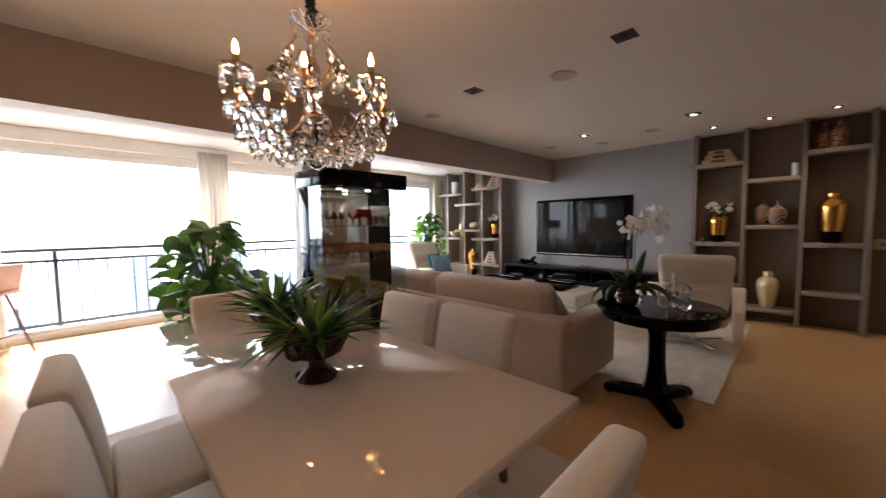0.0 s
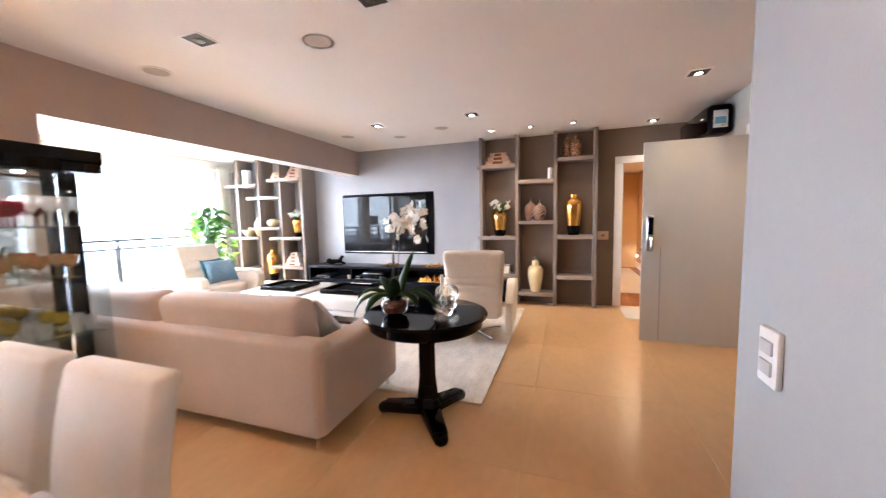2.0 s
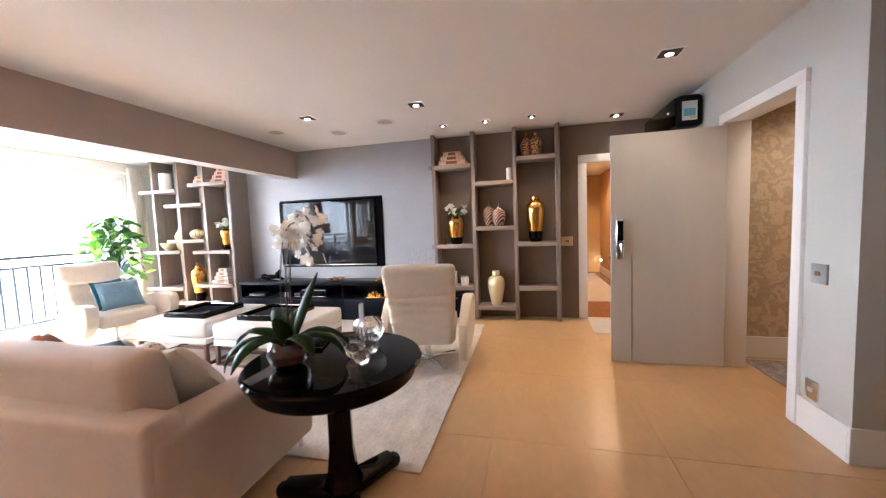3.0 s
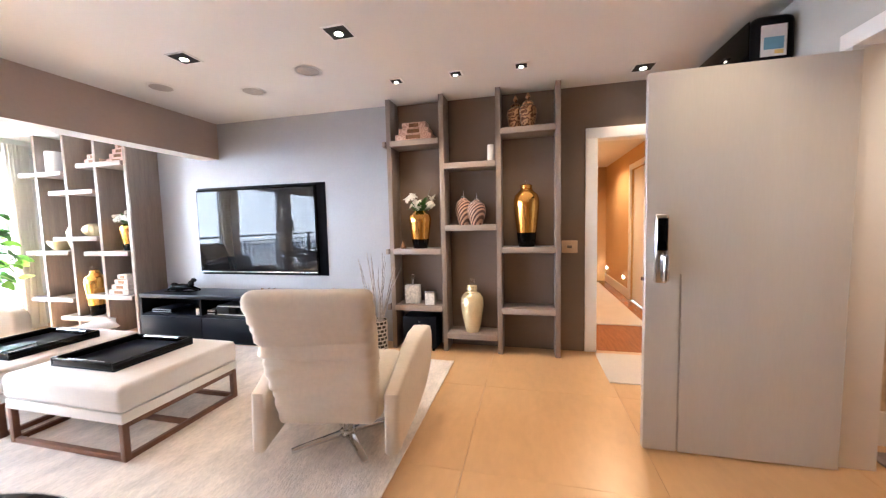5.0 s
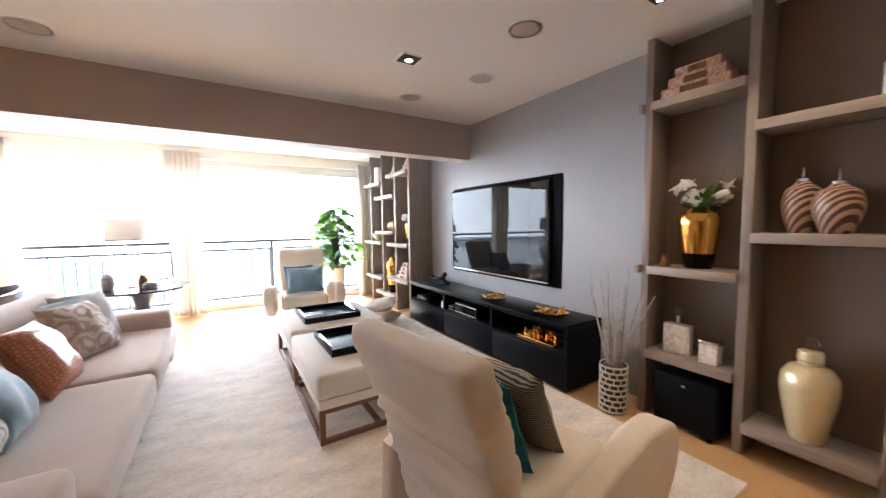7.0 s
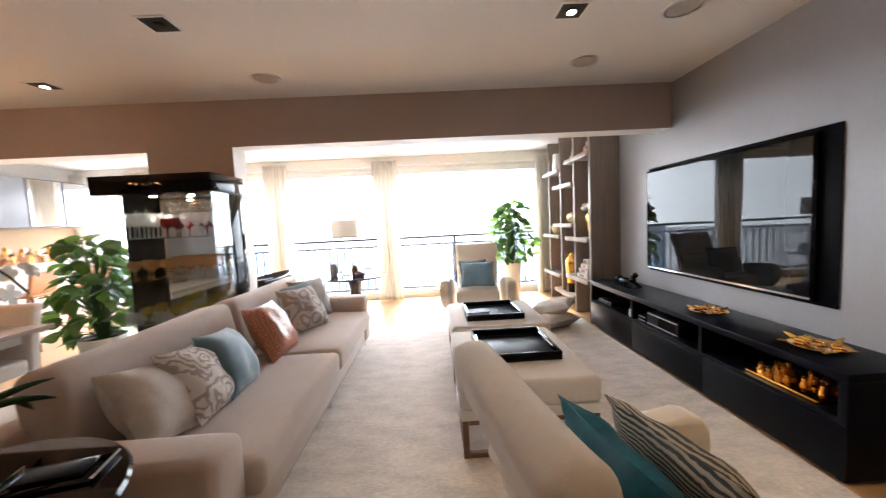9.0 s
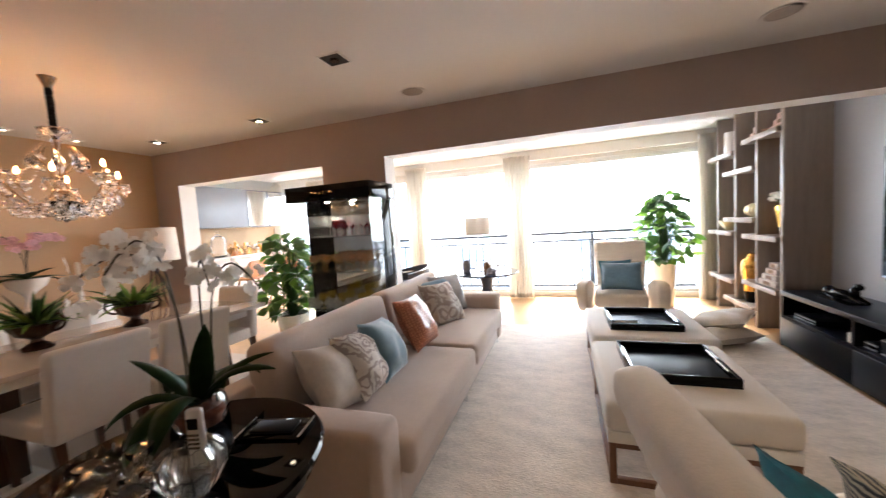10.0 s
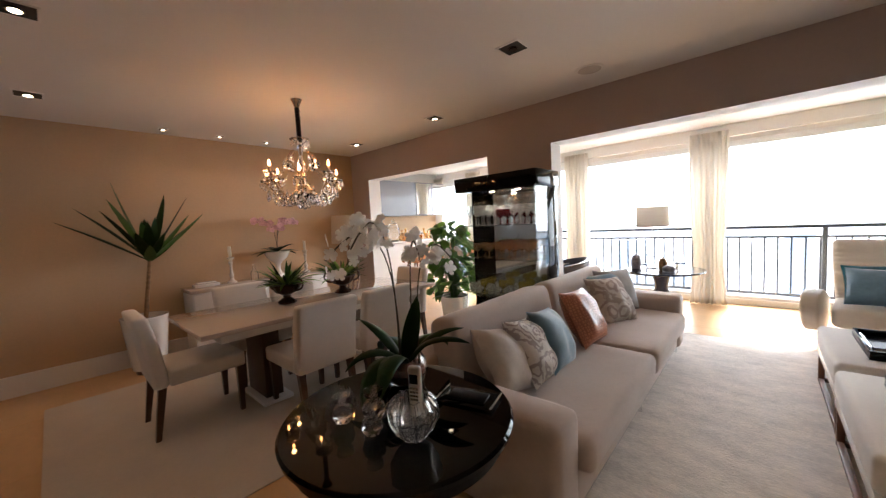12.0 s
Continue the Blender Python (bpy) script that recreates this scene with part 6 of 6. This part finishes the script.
# ---- balcony bar ----
M_cabgrey = mat("blue_grey_lacquer", (0.24, 0.255, 0.285), 0.3, var=0.04)
uc = thing("wall_cabinet", (-2.10, 4.1, 1.60), "grey lacquered upper cabinets with two glass doors", "cabinet")
for y0, y1 in ((0.005, 1.38), (1.39, 1.89), (1.90, 2.315)):
    d = part("door", B(0.36, 0.38, y0, y1, 0, 0.72, bev=0.002), M_cabgrey, uc)
    if y0 > 1:
        part("glass_front", B(0.381, 0.385, y0 + 0.05, y1 - 0.05, 0.04, 0.68), M_smoke, d, "reflecting glass in a pale frame")
        for a, b, c, e in ((y0 + 0.02, y0 + 0.05, 0.02, 0.70), (y1 - 0.05, y1 - 0.02, 0.02, 0.70), (y0 + 0.05, y1 - 0.05, 0.02, 0.04), (y0 + 0.05, y1 - 0.05, 0.68, 0.70)):
            part("glass_frame", B(0.3805, 0.389, a, b, c, e), M_chrome, d)
part("body", B(0, 0.36, 0, 2.32, 0, 0.72), M_cabgrey, uc)
bar = thing("bar_counter", (-2.10, 4.1, 0), "white bar counter with a pale stone top", "counter")
part("front", B(0.02, 0.50, 0, 2.4, 0, 1.04, bev=0.003), M_trim, bar)
part("worktop", B(0.0, 0.66, -0.05, 2.45, 1.04, 1.08, bev=0.004), M_whitecer, bar)
struct("splashback", B(-2.10, -2.09, 4.05, 6.6, 1.08, 1.60), M_dining, "beige splashback under the wall cabinets", "wall")
rbt = random.Random(14)
for k in range(16):
    y = 5.0 + k * 0.05 if k < 11 else 5.70 + (k - 11) * 0.06
    m_ = (M_amber, M_amber, M_crystal, M_gold)[k % 4]
    hh = rbt.uniform(0.14, 0.26)
    solid("liquor_bottle", lathed([(0.045, 0), (0.052, 0.012), (0.054, hh * 0.5), (0.02, hh * 0.68), (0.014, hh * 0.75), (0.02, hh * 0.8), (0.02, hh), (0.0, hh)], 14), m_, "glass liquor bottle standing on the bar counter", "bottle", at=pose((-1.60, -1.74)[k % 2], y, 1.08), group="bottles on the bar")
jr = thing("glass_jar", (-1.62, 4.72, 1.08), "tall clear lidded glass jar on the bar", "jar")
part("body", lathed([(0.09, 0), (0.12, 0.025), (0.12, 0.30), (0.085, 0.34), (0.08, 0.34), (0.113, 0.295), (0.113, 0.03), (0, 0.015)], 22), M_crystal, jr)
part("lid", lathed([(0.088, 0.341), (0.088, 0.355), (0.03, 0.39), (0.025, 0.40), (0.034, 0.42), (0.022, 0.45), (0, 0.455)], 20), M_crystal, jr)
M_tan = mat("tan_shell", (0.42, 0.19, 0.08), 0.45, var=0.15)


def stool(at, rz):
    s = thing("bar_stool", at, "tan shell bar stool on splayed wooden legs", "stool", rz, group="bar stools")
    part("seat", B(-0.20, 0.20, -0.19, 0.19, 0.68, 0.715, bev=0.016, seg=3), M_tan, s)
    bm = B(-0.21, 0.21, -0.016, 0.016, 0.0, 0.30, bev=0.014, seg=3)
    for v in bm.verts:
        v.co.y += 1.4 * v.co.x ** 2 - 0.2 * v.co.z
    bmesh.ops.translate(bm, vec=(0, -0.20, 0.70), verts=bm.verts)
    part("backrest", bm, M_tan, s)
    for x in (-1, 1):
        for y in (-1, 1):
            part("leg", tube(bmesh.new(), (x * 0.23, y * 0.22, 0), (x * 0.10, y * 0.10, 0.68), 0.013, 0.017, seg=8), M_frame, s)
    for y in (-1, 1):
        part("footrest", tube(bmesh.new(), (-0.185, y * 0.18, 0.24), (0.185, y * 0.18, 0.24), 0.009, seg=8), M_legwood, s)


stool((-1.12, 4.82, 0), 100)
stool((-1.12, 5.62, 0), 80)
stool((-0.80, 6.15, 0), 60)

# ---- balcony sitting corner ----
M_navy = mat("navy_lacquer", (0.02, 0.022, 0.04), 0.2, var=0.1, coat=0.4)
bt = thing("balcony_table", (2.95, 5.35, 0), "round dark table with conical base near the windows", "table")
part("tabletop", lathed([(0.0, 0.635), (0.47, 0.635), (0.48, 0.645), (0.475, 0.66), (0.0, 0.66)], 48), M_navy, bt)
part("cone_base", lathed([(0.20, 0.0), (0.20, 0.012), (0.10, 0.3), (0.075, 0.45), (0.12, 0.634)], 32), M_navy, bt)
tl_ = thing("table_lamp", (2.83, 5.45, 0.66), "unlit table lamp with cream drum shade and rings", "table lamp")
part("foot", lathed([(0.08, 0), (0.08, 0.012), (0.01, 0.016)], 24), M_chrome, tl_)
part("rod", tube(bmesh.new(), (0, 0, 0.012), (0, 0, 0.60), 0.006), M_chrome, tl_)
for r_, z_ in ((0.10, 0.25), (0.075, 0.22)):
    bm = bmesh.new()
    pr = [Vector((r_ * math.cos(i * 0.2094), 0.01, z_ + r_ * math.sin(i * 0.2094))) for i in range(31)]
    sweep(bm, pr, 0.004, 6)
    part("ring", bm, M_chrome, tl_)
part("shade", lathed([(0.195, 0.56), (0.19, 0.82), (0.187, 0.82), (0.192, 0.56), (0.195, 0.56)], 40), M_sheer, tl_, "cream fabric drum shade")
part("shade_band", lathed([(0.196, 0.558), (0.198, 0.558), (0.198, 0.572), (0.196, 0.572), (0.196, 0.558)], 40), M_bronze, tl_)
M_stonejar = mat("grey_stone_jar", (0.20, 0.17, 0.17), 0.5, var=0.3, scale=20)
for x, y, r_, h_, m_, lab in ((2.66, 5.33, 0.06, 0.18, M_stonejar, "grey stoneware lidded jar on balcony table"), (2.98, 5.28, 0.05, 0.15, M_bronze, "dark bronze jar on the balcony table"), (3.16, 5.32, 0.075, 0.12, M_crystal, "clear crystal lidded bowl on balcony table"), (2.78, 5.22, 0.04, 0.09, M_crystal, "clear glass tumbler on the balcony table"), (3.06, 5.18, 0.07, 0.07, M_stonejar, "low grey box on the balcony table")):
    solid("lidded_jar", lathed([(r_ * 0.85, 0), (r_, h_ * 0.1), (r_ * 1.02, h_ * 0.7), (r_ * 0.8, h_ * 0.82), (r_ * 0.7, h_ * 0.86), (r_ * 0.78, h_ * 0.9), (r_ * 0.7, h_), (r_ * 0.2, h_ * 1.02), (r_ * 0.22, h_ * 1.12), (0.0, h_ * 1.15)], 22), m_, lab, "jar", at=pose(x, y, 0.66))
M_char = mat("charcoal_leather", (0.035, 0.035, 0.045), 0.4, var=0.2)


def tub_chair(at, rz):
    c = thing("tub_chair", at, "charcoal tub chair with curved back on balcony", "chair", rz, group="balcony chairs")
    bm = bmesh.new()
    n = 22
    rows = []
    for i in range(n + 1):
        a = radians(-115 + 230 * i / n) - math.pi / 2
        hh = 0.74 - 0.10 * abs(i / n - 0.5) * 2
        rows.append([bm.verts.new((r_ * math.cos(a), r_ * math.sin(a), z_)) for r_, z_ in ((0.27, 0.42), (0.30, hh), (0.335, hh - 0.01), (0.30, 0.40))])
    for a, b in zip(rows, rows[1:]):
        for j in range(4):
            bm.faces.new((a[j], a[(j + 1) % 4], b[(j + 1) % 4], b[j]))
    bm.faces.new(rows[0])
    bm.faces.new(rows[-1][::-1])
    part("back_shell", bm, M_char, c)
    part("seat", lathed([(0.0, 0.38), (0.26, 0.38), (0.28, 0.41), (0.26, 0.46), (0.0, 0.47)], 28), M_char, c)
    for x in (-1, 1):
        for y in (-1, 1):
            part("leg", tube(bmesh.new(), (x * 0.22, y * 0.22, 0), (x * 0.15, y * 0.15, 0.39), 0.011, 0.015), M_legwood, c)


tub_chair((1.55, 5.7, 0), 130)
tub_chair((0.85, 5.3, 0), -120)
sd = thing("side_table", (1.25, 5.95, 0), "small round glass side table on balcony", "table")
part("tabletop", lathed([(0, 0.60), (0.22, 0.60), (0.22, 0.615), (0, 0.615)], 32), M_lacq, sd)
part("stem", tube(bmesh.new(), (0, 0, 0.015), (0, 0, 0.60), 0.02), M_chrome, sd)
part("foot", lathed([(0.16, 0), (0.16, 0.012), (0.02, 0.02)], 28), M_chrome, sd)

# ---- marble slabs of the floor ----
bm = B(0, 0.9985, 0, 0.9985, -0.02, 0.0, bev=0.0008, seg=1)
first = None
rs = random.Random(6)
for i in range(10):
    for j in range(11):
        x, y = -3.1 + i * 1.0 - 0.3, -3.6 + j * 1.0 - 0.2
        if first is None:
            o = part("slab", bm, M_marble, floor)
            first = o.data
        else:
            o = new("slab", first)
            o.parent = floor
        o.location = (x, y, rs.uniform(-0.0004, 0.0004))
